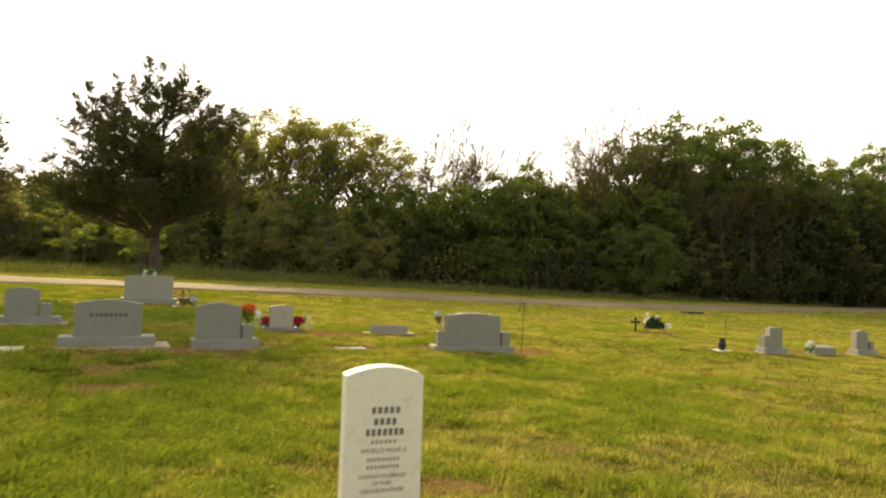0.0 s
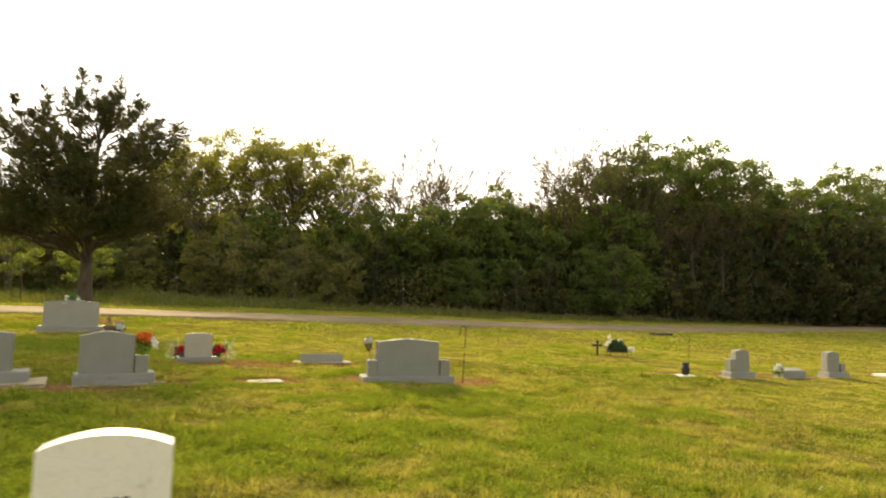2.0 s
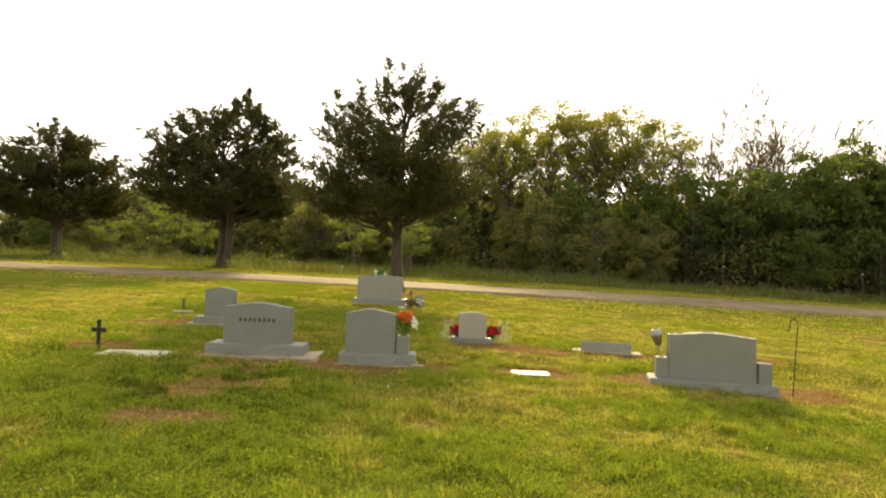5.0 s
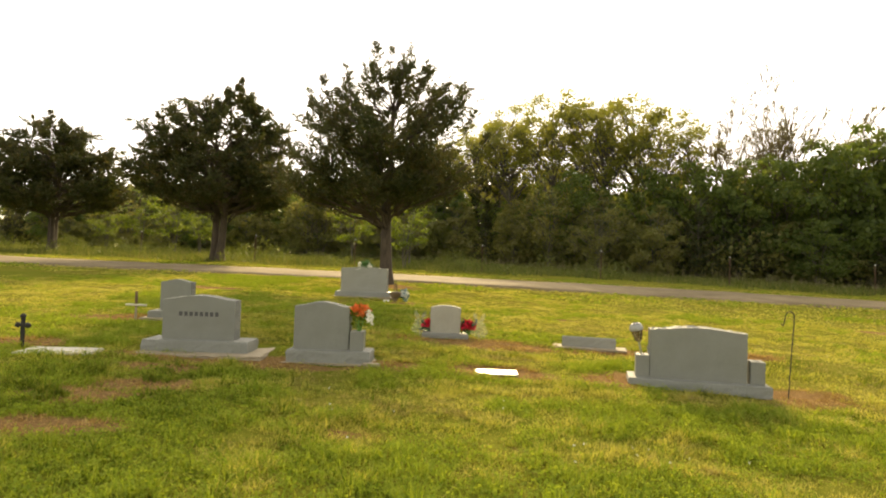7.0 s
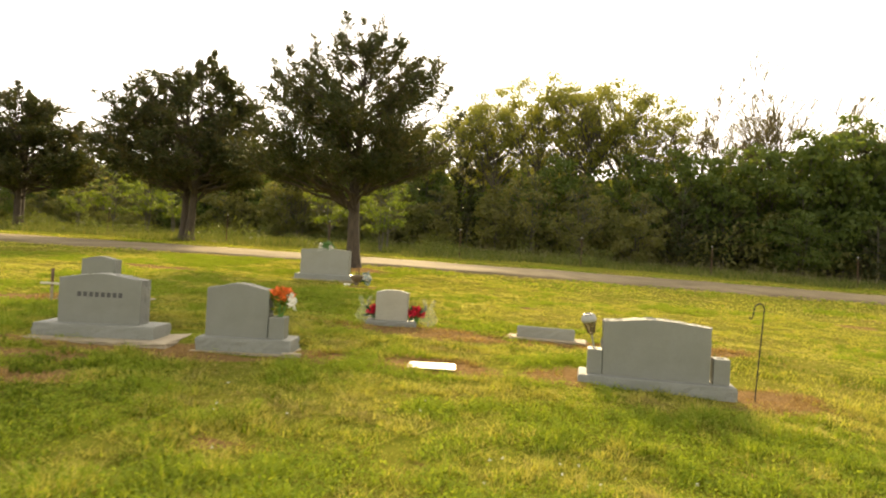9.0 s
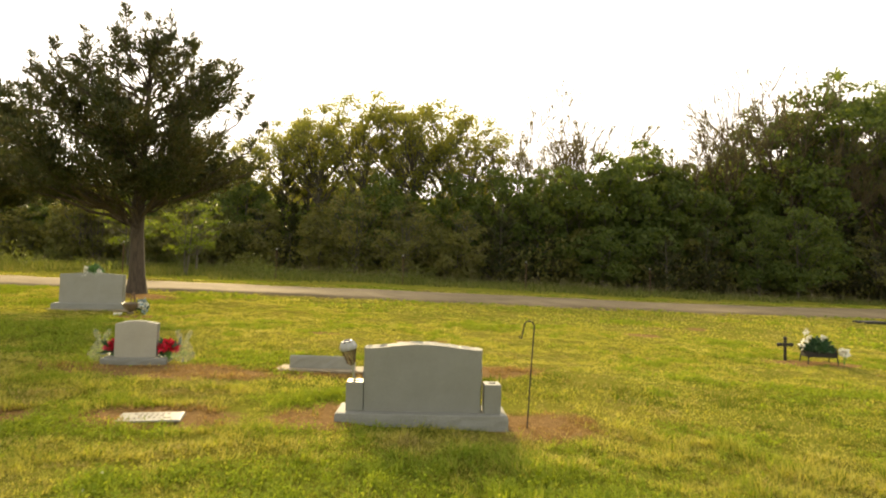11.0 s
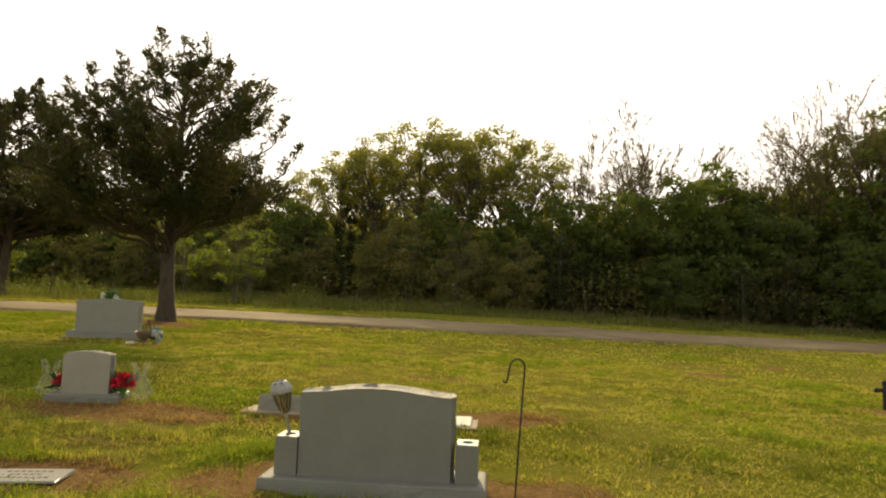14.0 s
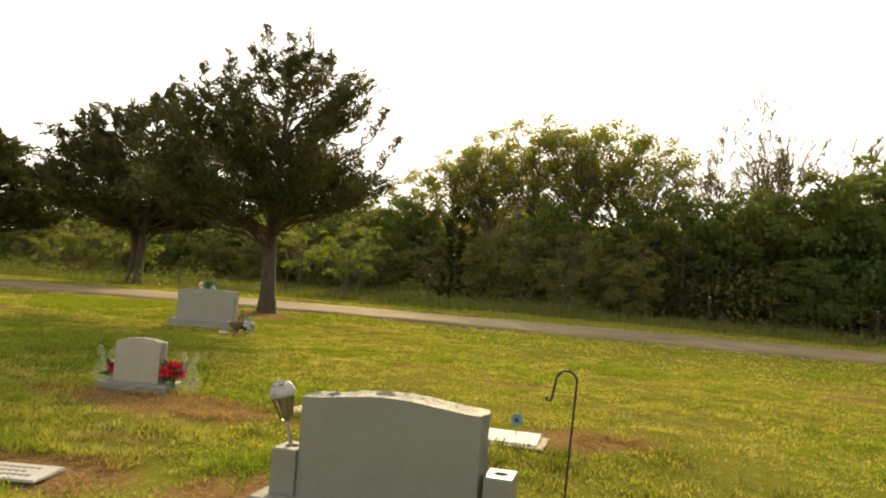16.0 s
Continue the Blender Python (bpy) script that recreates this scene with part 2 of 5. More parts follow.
def make_soil():
    """Thatch and short turf, with bare red-brown soil where the 'bare' attribute says so."""
    m, nt, s = mat("turf and soil")
    v = place(nt)
    fine, mid, wide = fractal(nt, v, 30.0, 6, 0.8), fractal(nt, v, 5.5, 6, 0.7), fractal(nt, v, 0.45, 4)
    # The turf tones are lowered to include shade at the blades' feet.
    turf = ramp(nt, mid, [(0.3, (0.085, 0.105, 0.018)), (0.5, (0.155, 0.160, 0.028)), (0.7, (0.22, 0.195, 0.046))])
    turf = mixed(nt, 0.6, turf, ramp(nt, fine, [(0.3, (0.35, 0.36, 0.3)), (0.7, (1.0, 1.0, 1.0))]), "MULTIPLY")
    turf = mixed(nt, 0.5, turf, ramp(nt, wide, [(0.35, (0.15, 0.18, 0.026)), (0.65, (0.24, 0.22, 0.042))]))
    soil = ramp(nt, fine, [(0.3, (0.10, 0.058, 0.027)), (0.55, (0.25, 0.155, 0.072)), (0.8, (0.44, 0.31, 0.155))])
    att = nt.nodes.new("ShaderNodeAttribute")
    att.attribute_name = "bare"
    edge = nt.nodes.new("ShaderNodeMath")
    edge.operation = "MULTIPLY_ADD"
    nt.links.new(mid, edge.inputs[0])
    edge.inputs[1].default_value = 0.9
    nt.links.new(att.outputs["Fac"], edge.inputs[2])
    cut = ramp(nt, edge.outputs[0], [(0.66, (0, 0, 0)), (0.90, (1, 1, 1))])
    nt.links.new(mixed(nt, cut, turf, soil), s.inputs["Base Color"])
    s.inputs["Roughness"].default_value = 1.0
    s.inputs["Specular IOR Level"].default_value = 0.0
    bumped(nt, s, fine, 0.8, 0.03)
    return m


SOIL = make_soil()


def make_road():
    m, nt, s = mat("worn chip-seal road")
    v = place(nt)
    fine, wide = fractal(nt, v, 45.0, 8, 0.75), fractal(nt, v, 0.7, 5, 0.6, 0.8)
    c = ramp(nt, wide, [(0.3, (0.165, 0.127, 0.078)), (0.5, (0.228, 0.177, 0.111)), (0.7, (0.29, 0.229, 0.147))])
    c = mixed(nt, 0.7, c, ramp(nt, fine, [(0.3, (0.5, 0.5, 0.5)), (0.7, (1.1, 1.08, 1.05))]), "MULTIPLY")
    nt.links.new(c, s.inputs["Base Color"])
    s.inputs["Roughness"].default_value = 0.9
    s.inputs["Specular IOR Level"].default_value = 0.15
    bumped(nt, s, fine, 0.6, 0.01)
    return m


ROAD = make_road()


def make_plastic():
    m, nt, s = mat("translucent white plastic")
    v = coords(nt)
    nt.links.new(ramp(nt, fractal(nt, v, 30, 4), [(0.3, (0.66, 0.65, 0.60)), (0.7, (0.78, 0.77, 0.72))]), s.inputs["Base Color"])
    s.inputs["Roughness"].default_value = 0.4
    clear = nt.nodes.new("ShaderNodeBsdfTransparent")
    mx = nt.nodes.new("ShaderNodeMixShader")
    mx.inputs[0].default_value = 0.89
    nt.links.new(s.outputs[0], mx.inputs[1])
    nt.links.new(clear.outputs[0], mx.inputs[2])
    nt.links.new(mx.outputs[0], nt.nodes["Material Output"].inputs["Surface"])
    return m


PLASTIC = make_plastic()


def make_lens():
    m, nt, s = mat("amber lamp plastic")
    s.inputs["Base Color"].default_value = (0.30, 0.25, 0.14, 1)
    s.inputs["Roughness"].default_value = 0.25
    s.inputs["Transmission Weight"].default_value = 0.6
    return m


LENS = make_lens()


# ---------------------------------------------------------------- mesh helpers
def part(name, bm, material, parent, label=""):
    me = bpy.data.meshes.new(name)
    bmesh.ops.recalc_face_normals(bm, faces=bm.faces[:])
    bm.to_mesh(me)
    bm.free()
    me.materials.append(material)
    ob = new(name, me)
    ob.parent = parent
    if label:
        tagged(ob, label)
    return ob


def mesh_part(name, me, material, parent, label=""):
    me.materials.append(material)
    ob = new(name, me)
    ob.parent = parent
    if label:
        tagged(ob, label)
    return ob


def thing(name, label, category, x, y, z=None, yaw=0.0, group="", kind="", tilt=(0, 0)):
    ob = new(name)
    ob.empty_display_size = 0.1
    ob.matrix_world = pose(x, y, ground_z(x, y) if z is None else z, tilt[0], tilt[1], yaw)
    return tagged(ob, label, category, group, kind)


def fast_mesh(name, verts, *faces):
    """A mesh from arrays: verts (n, 3), and one or more arrays of faces (m, k)."""
    me = bpy.data.meshes.new(name)
    faces = [f for f in faces if len(f)]
    sizes = np.concatenate([np.full(len(f), f.shape[1]) for f in faces])
    me.vertices.add(len(verts))
    me.vertices.foreach_set("co", np.ascontiguousarray(verts, np.float32).ravel())
    me.loops.add(int(sizes.sum()))
    me.loops.foreach_set("vertex_index", np.concatenate([np.asarray(f).ravel() for f in faces]).astype(np.int32))
    me.polygons.add(len(sizes))
    me.polygons.foreach_set("loop_start", np.r_[0, np.cumsum(sizes)[:-1]].astype(np.int32))
    me.update(calc_edges=True)
    me.validate()
    return me


def box(bm, x0, y0, z0, x1, y1, z1, bevel=0.0):
    made = bmesh.ops.create_cube(bm, size=1.0, matrix=Matrix.Translation(((x0 + x1) / 2, (y0 + y1) / 2, (z0 + z1) / 2)) @ Matrix.Diagonal((x1 - x0, y1 - y0, z1 - z0, 1)))
    if bevel:
        edges = list({e for v in made["verts"] for e in v.link_edges})
        bmesh.ops.bevel(bm, geom=edges, offset=bevel, segments=2, affect="EDGES", profile=0.5)


def tube(bm, points, radii, sides=8, caps=True):
    """A round bar along points."""
    rings = []
    points = [Vector(p) for p in points]
    if isinstance(radii, (int, float)):
        radii = [radii] * len(points)
    for i, p in enumerate(points):
        way = (points[min(i + 1, len(points) - 1)] - points[max(i - 1, 0)]).normalized()
        a = way.orthogonal().normalized() if i == 0 else (last - way * last.dot(way)).normalized()
        last = a
        b = way.cross(a)
        rings.append([bm.verts.new(p + radii[i] * (math.cos(k * math.tau / sides) * a + math.sin(k * math.tau / sides) * b)) for k in range(sides)])
    for r0, r1 in zip(rings, rings[1:]):
        for k in range(sides):
            bm.faces.new((r0[k], r0[(k + 1) % sides], r1[(k + 1) % sides], r1[k]))
    if caps:
        bm.faces.new(rings[0][::-1])
        bm.faces.new(rings[-1])


def lathe(bm, profile, sides=12, centre=(0, 0)):
    """A turned body: profile of (radius, z); ends closed."""
    tube_rings = [[bm.verts.new((centre[0] + r * math.cos(k * math.tau / sides), centre[1] + r * math.sin(k * math.tau / sides), z)) for k in range(sides)] for r, z in profile]
    for r0, r1 in zip(tube_rings, tube_rings[1:]):
        for k in range(sides):
            bm.faces.new((r0[k], r0[(k + 1) % sides], r1[(k + 1) % sides], r1[k]))
    bm.faces.new(tube_rings[0][::-1])
    bm.faces.new(tube_rings[-1])


# ---------------------------------------------------------------- ground
def soft_plus(v, k):
    return k * np.log1p(np.exp(np.clip(np.asarray(v, float) / k, -40, 40)))


def lattice(x, y, size, seed):
    """Smooth value noise from 0 to 1 with cells of that size."""
    x, y = np.asarray(x, float) / size, np.asarray(y, float) / size
    i, j = np.floor(x).astype(np.int64), np.floor(y).astype(np.int64)
    u, v = x - i, y - j
    u, v = u * u * (3 - 2 * u), v * v * (3 - 2 * v)

    def cell(a, b):
        h = (a * 374761393 + b * 668265263 + seed * 974711) & 0x7FFFFFFF
        h = ((h ^ (h >> 13)) * 1274126177) & 0x7FFFFFFF
        return ((h ^ (h >> 16)) & 0xFFFF) / 65535.0

    return (cell(i, j) * (1 - u) + cell(i + 1, j) * u) * (1 - v) + (cell(i, j + 1) * (1 - u) + cell(i + 1, j + 1) * u) * v


def ground_height(x, y):
    x, y = np.asarray(x, float), np.asarray(y, float)
    z = -0.0335 * 25 * np.tanh(x / 25) + 0.0237 * (soft_plus(y - 8.0, 1.5) - soft_plus(y - 45, 5))
    z = z - 0.10 * np.exp(-((x + 6.6) ** 2 + (y - 16.0) ** 2) / 3.0)
    near = np.exp(-((x / 30) ** 2 + ((y - 12) / 30) ** 2))
    return z + near * (0.05 * (lattice(x, y, 2.3, 1) - 0.5) + 0.035 * (lattice(x, y, 0.6, 2) - 0.5) + 0.024 * (lattice(x, y, 0.22, 3) - 0.5))


def ground_z(x, y):
    return float(ground_height(x, y))


# Bare soil: x, y, radius along the row, radius across it, turn of the row in degrees.
BARE = [(-3.75, 9.22, 0.95, 0.16, 30), (-2.95, 9.80, 0.32, 0.26, 30), (-2.45, 9.86, 0.50, 0.13, 28), (-1.95, 10.36, 0.45, 0.26, 28), (-2.95, 8.46, 0.46, 0.24, 35), (-2.86, 8.02, 0.50, 0.22, 30), (-2.40, 7.46, 0.55, 0.24, 40),
        (-3.35, 8.95, 0.55, 0.14, 32), (-0.02, 8.86, 0.22, 0.06, 12), (1.40, 6.75, 0.26, 0.08, 5), (1.33, 9.92, 0.15, 0.06, 0), (-0.27, 5.78, 0.28, 0.07, 0), (0.60, 5.60, 0.36, 0.15, 10), (-1.95, 15.5, 0.40, 0.14, 10), (-0.75, 8.5, 0.4, 0.035, 15), (2.5, 7.07, 0.15, 0.05, 0), (-5.25, 8.75, 0.45, 0.25, 35), (-1.0, 10.85, 0.62, 0.32, 27), (-1.95, 12.16, 1.25, 0.42, 24), (-0.55, 12.95, 0.85, 0.30, 15),
        (-0.05, 11.3, 0.38, 0.36, 15), (1.50, 11.80, 0.56, 0.46, 15), (0.80, 13.72, 0.55, 0.32, 15), (-6.2, 10.6, 1.0, 0.30, 30), (-5.5, 16.2, 0.6, 0.3, 25), (4.75, 16.75, 0.85, 0.28, 15), (7.0, 14.7, 1.9, 0.22, 22),
        (0.85, 4.70, 0.50, 0.24, 15), (-9.3, 14.6, 1.4, 0.26, 25), (-0.4, 15.6, 0.45, 0.18, 10), (-7.6, 18.45, 1.15, 0.7, 10), (5.1, 14.2, 0.5, 0.22, 20), (2.6, 18.5, 0.5, 0.22, 20), (0.6, 7.7, 0.20, 0.06, 5), (3.5, 20.5, 0.9, 0.16, 25)]


def bareness(x, y):
    x, y = np.asarray(x, float), np.asarray(y, float)
    out = np.zeros_like(x)
    wob = 0.15 + lattice(x, y, 0.4, 5) * 1.3 + lattice(x, y, 0.13, 6) * 1.1
    for cx, cy, a, b, turn in BARE:
        c, s = math.cos(radians(turn)), math.sin(radians(turn))
        u, v = (c * (x - cx) + s * (y - cy)) / a, (-s * (x - cx) + c * (y - cy)) / b
        out = np.maximum(out, np.exp(-(u * u + v * v) * wob * 1.1))
    return out


ROAD_LINE = [(-70, 10.85), (-45, 12.65), (-28, 14.75), (-19, 16.85), (-12.2, 20.2), (-5, 23.7), (2.6, 26.75), (10, 30.85), (23, 40.05), (40, 51.85), (75, 73.85)]
ROAD_HALF = 1.98


def road_curve(step=0.5):
    """The road's middle line, smoothed."""
    p = np.array(ROAD_LINE, float)
    for _ in range(3):
        q = np.empty((2 * len(p) - 2, 2))
        q[0::2], q[1::2] = 0.75 * p[:-1] + 0.25 * p[1:], 0.25 * p[:-1] + 0.75 * p[1:]
        p = q
    d = np.r_[0, np.cumsum(np.hypot(*np.diff(p, axis=0).T))]
    s = np.arange(0, d[-1], step)
    return np.c_[np.interp(s, d, p[:, 0]), np.interp(s, d, p[:, 1])]


MIDDLE = road_curve()


def road_far(x, y):
    """Distance from the road's middle line, and whether a place lies beyond it."""
    x, y = np.asarray(x, float), np.asarray(y, float)
    yr = np.interp(x, MIDDLE[:, 0], MIDDLE[:, 1])
    slope = np.interp(x, MIDDLE[:-1, 0], np.diff(MIDDLE[:, 1]) / np.maximum(np.diff(MIDDLE[:, 0]), 1e-3))
    return (y - yr) / np.sqrt(1 + slope**2)


def build_ground():
    def axis(lo, hi, fine, far):
        mid = np.arange(lo, hi + fine / 2, fine)
        grow = [fine]
        while sum(grow) < far:
            grow.append(grow[-1] * 1.22)
        out = np.cumsum(grow)
        return np.r_[(lo - out)[::-1], mid, hi + out]

    xs, ys = axis(-11, 10, 0.16, 1500), axis(3.0, 19, 0.16, 1500)
    gx, gy = np.meshgrid(xs, ys)
    flat = np.c_[gx.ravel(), gy.ravel()]
    z = ground_height(flat[:, 0], flat[:, 1])
    r = np.abs(road_far(flat[:, 0], flat[:, 1]))
    z = z - 0.05 * np.clip((ROAD_HALF + 0.1 - r) / 0.3, 0, 1) * (np.abs(flat[:, 0]) < 80)
    n, m = len(xs), len(ys)
    i = (np.arange(m - 1)[:, None] * n + np.arange(n - 1)[None]).ravel()
    me = fast_mesh("ground", np.c_[flat, z], np.c_[i, i + 1, i + n + 1, i + n])
    a = me.attributes.new("bare", "FLOAT", "POINT")
    a.data.foreach_set("value", bareness(flat[:, 0], flat[:, 1]).astype(np.float32))
    me.materials.append(SOIL)
    me.polygons.foreach_set("use_smooth", np.ones(len(me.polygons), bool))
    tagged(new("ground", me), "dry mown grass lawn with bare brown soil patches", "lawn", kind="structure")


build_ground()


def build_road():
    p = MIDDLE
    way = np.gradient(p, axis=0)
    way /= np.hypot(way[:, 0], way[:, 1])[:, None]
    side = np.c_[-way[:, 1], way[:, 0]]
    across = np.array([-1.0, -0.97, -0.6, -0.2, 0.2, 0.6, 0.97, 1.0])
    drop = np.array([-0.08, 0.015, 0.03, 0.04, 0.04, 0.03, 0.015, -0.08])
    half = ROAD_HALF - 0.25 * np.exp(-(((p[:, 0] + 9) / 5) ** 2))
    rows = []
    for a, d in zip(across, drop):
        ragged = (0.12 * (lattice(np.arange(len(p)) * 0.5, 0 * p[:, 0], 1.3, 11 + (a > 0)) - 0.5) if abs(a) > 0.9 else 0)
        q = p + side * (a * (half + ragged))[:, None]
        rows.append(np.c_[q, ground_height(q[:, 0], q[:, 1]) + d])
    v = np.stack(rows, 1).reshape(-1, 3)
    n, m = len(p), len(across)
    i = (np.arange(n - 1)[:, None] * m + np.arange(m - 1)[None]).ravel()
    me = fast_mesh("road", v, np.c_[i, i + 1, i + m + 1, i + m])
    me.materials.append(ROAD)
    me.polygons.foreach_set("use_smooth", np.ones(len(me.polygons), bool))
    tagged(new("road", me), "narrow pale worn lane with grass verges", "road", kind="structure")


build_road()


# ---------------------------------------------------------------- trees
class Wood:
    """Tapered round lines that grow out of one another, as one connected mesh."""

    def __init__(self):
        self.verts, self.quads, self.tris, self.count = [], [], [], 0

    def line(self, pts, r0, r1, sides, root=None):
        """Adds a line; root: the vertex that it grows from. Returns the first vertex of each ring."""
        pts = np.asarray(pts, float)
        rings, k = [], np.arange(sides) * math.tau / sides
        radii = np.linspace(r0, r1, len(pts)) if np.ndim(r0) == 0 else np.asarray(r0)
        first = 1 if root is not None else 0
        for n in range(first, len(pts)):
            way = pts[min(n + 1, len(pts) - 1)] - pts[max(n - 1, 0)]
            way = way / (np.linalg.norm(way) + 1e-9)
            ref = np.array([0.92, 0.39, 0.0]) if abs(way[2]) > 0.7 else np.array([0, 0, 1.0])
            s = np.cross(way, ref)
            s /= np.linalg.norm(s)
            t = np.cross(way, s)
            self.verts.append(pts[n] + radii[n] * (np.cos(k)[:, None] * s + np.sin(k)[:, None] * t))
            rings.append(self.count)
            self.count += sides
        j = np.arange(sides)
        for p, q in zip(rings, rings[1:]):
            self.quads.append(np.c_[p + j, p + (j + 1) % sides, q + (j + 1) % sides, q + j])
        if root is not None:
            self.tris.append(np.c_[np.full(sides, root), rings[0] + (j + 1) % sides, rings[0] + j])
        self.tris.append(np.c_[np.full(sides - 2, rings[-1]), rings[-1] + np.arange(1, sides - 1), rings[-1] + np.arange(2, sides)])
        return [rings[0]] * first + rings

    def mesh(self):
        none = np.zeros((0, 3), int)
        return fast_mesh("trunk", np.concatenate(self.verts), np.concatenate(self.quads), np.concatenate(self.tris) if self.tris else none)


def sprays(rng, at, way, length, width, loose):
    """Pointed leaves at places, each along its way with some looseness."""
    n = len(at)
    d = way + rng.normal(size=(n, 3)) * loose
    d /= np.linalg.norm(d, axis=1)[:, None] + 1e-9
    s = np.cross(d, rng.normal(size=(n, 3)))
    s /= np.linalg.norm(s, axis=1)[:, None] + 1e-9
    ln = length * rng.uniform(0.6, 1.4, (n, 1))
    wd = width * rng.uniform(0.6, 1.4, (n, 1))
    v = np.stack([at, at + d * ln * 0.5 + s * wd, at + d * ln, at + d * ln * 0.5 - s * wd], 1).reshape(-1, 3)
    f = np.arange(n)[:, None] * 4 + np.arange(4)[None]
    return fast_mesh("crown", v, f)


def wander(rng, start, way, length, steps, bend, lift):
    """A bending line of points."""
    pts, d = [np.array(start, float)], np.array(way, float)
    for _ in range(steps):
        d = d + rng.normal(size=3) * bend + np.array([0, 0, lift])
        d /= np.linalg.norm(d)
        pts.append(pts[-1] + d * length / steps)
    return np.array(pts)


def along(path, u):
    k = min(int(u), len(path) - 2)
    return path[k] + (path[k + 1] - path[k]) * (u - k)


def fan_form(seed, H, girth, stems, levels, ratio, splay, upright, buds, leaf, first=0.34, thin=0.0135):
    """A leafless tree: stems that fork again and again into a rounded fan of fine twigs with opening buds."""
    rng = np.random.default_rng(seed)
    boles, at, way = [], [], []
    for st in range(stems):
        wood = Wood()
        turn = st * math.tau / stems + rng.uniform(0, 1)
        start = np.array([math.cos(turn), math.sin(turn), 0]) * girth * 0.9 * (stems > 1)
        lean = start * 1.6 + np.array([0, 0, 1.0])
        path = wander(rng, start - np.array([0, 0, 0.1]), lean / np.linalg.norm(lean), H * first, 5, 0.05, 0.03)
        g = girth / math.sqrt(stems)
        rings = wood.line(path, g * 1.3, g * 0.72, 8)
        limbs = [(path, rings, g * 0.72, H * first, 0)]
        while limbs:
            path, rings, r, ln, level = limbs.pop()
            if level == levels:
                q = rng.uniform(0.1, 1.0, (buds, 1))
                at.append(path[0] + (path[-1] - path[0]) * q + rng.normal(size=(buds, 3)) * 0.03)
                way.append(np.repeat((path[-1] - path[0])[None] / ln, buds, 0))
                continue
            d0 = path[-1] - path[-2]
            d0 = d0 / np.linalg.norm(d0)
            kids = 3 if level < 2 or rng.uniform() < 0.35 else 2
            spin = rng.uniform(0, math.tau)
            for k in range(kids + (level > 1)):
                side = np.cross(d0, [math.cos(spin + k * math.tau / kids), math.sin(spin + k * math.tau / kids), 0.3])
                side /= np.linalg.norm(side) + 1e-9
                d = d0 + side * splay * rng.uniform(0.45, 1.3) + np.array([0, 0, upright])
                n = len(path) - 1 if k < kids else len(path) // 2
                l2 = ln * ratio * rng.uniform(0.7, 1.2) * (1.0 if k < kids else 0.7)
                steps = 4 if level < 2 else 3
                kid = wander(rng, path[n], d / np.linalg.norm(d), l2, steps, 0.10, 0.02)
                r2 = max(thin, r * 0.80)
                up = level + 1 if k < kids else min(level + 2, levels)
                kr = wood.line(kid, r2, max(thin, r2 * 0.84), 5 if level < 2 else 3, rings[n])
                limbs.append((kid, kr, max(thin, r2 * 0.84), l2, up))
        boles.append(wood)
    # The crown stands over its foot and reaches the height H.
    at = np.concatenate(at)
    high = at[at[:, 2] > np.quantile(at[:, 2], 0.75)].mean(0)
    tall = np.quantile(at[:, 2], 0.99)
    upright_at = lambda p: np.c_[p[:, :2] - high[:2] * p[:, 2:] / high[2], p[:, 2] * H / tall]
    for wood in boles:
        wood.verts = [upright_at(v) for v in wood.verts]
    return [wood.mesh() for wood in boles], sprays(rng, upright_at(at), np.concatenate(way), leaf[0], leaf[1], 0.6)


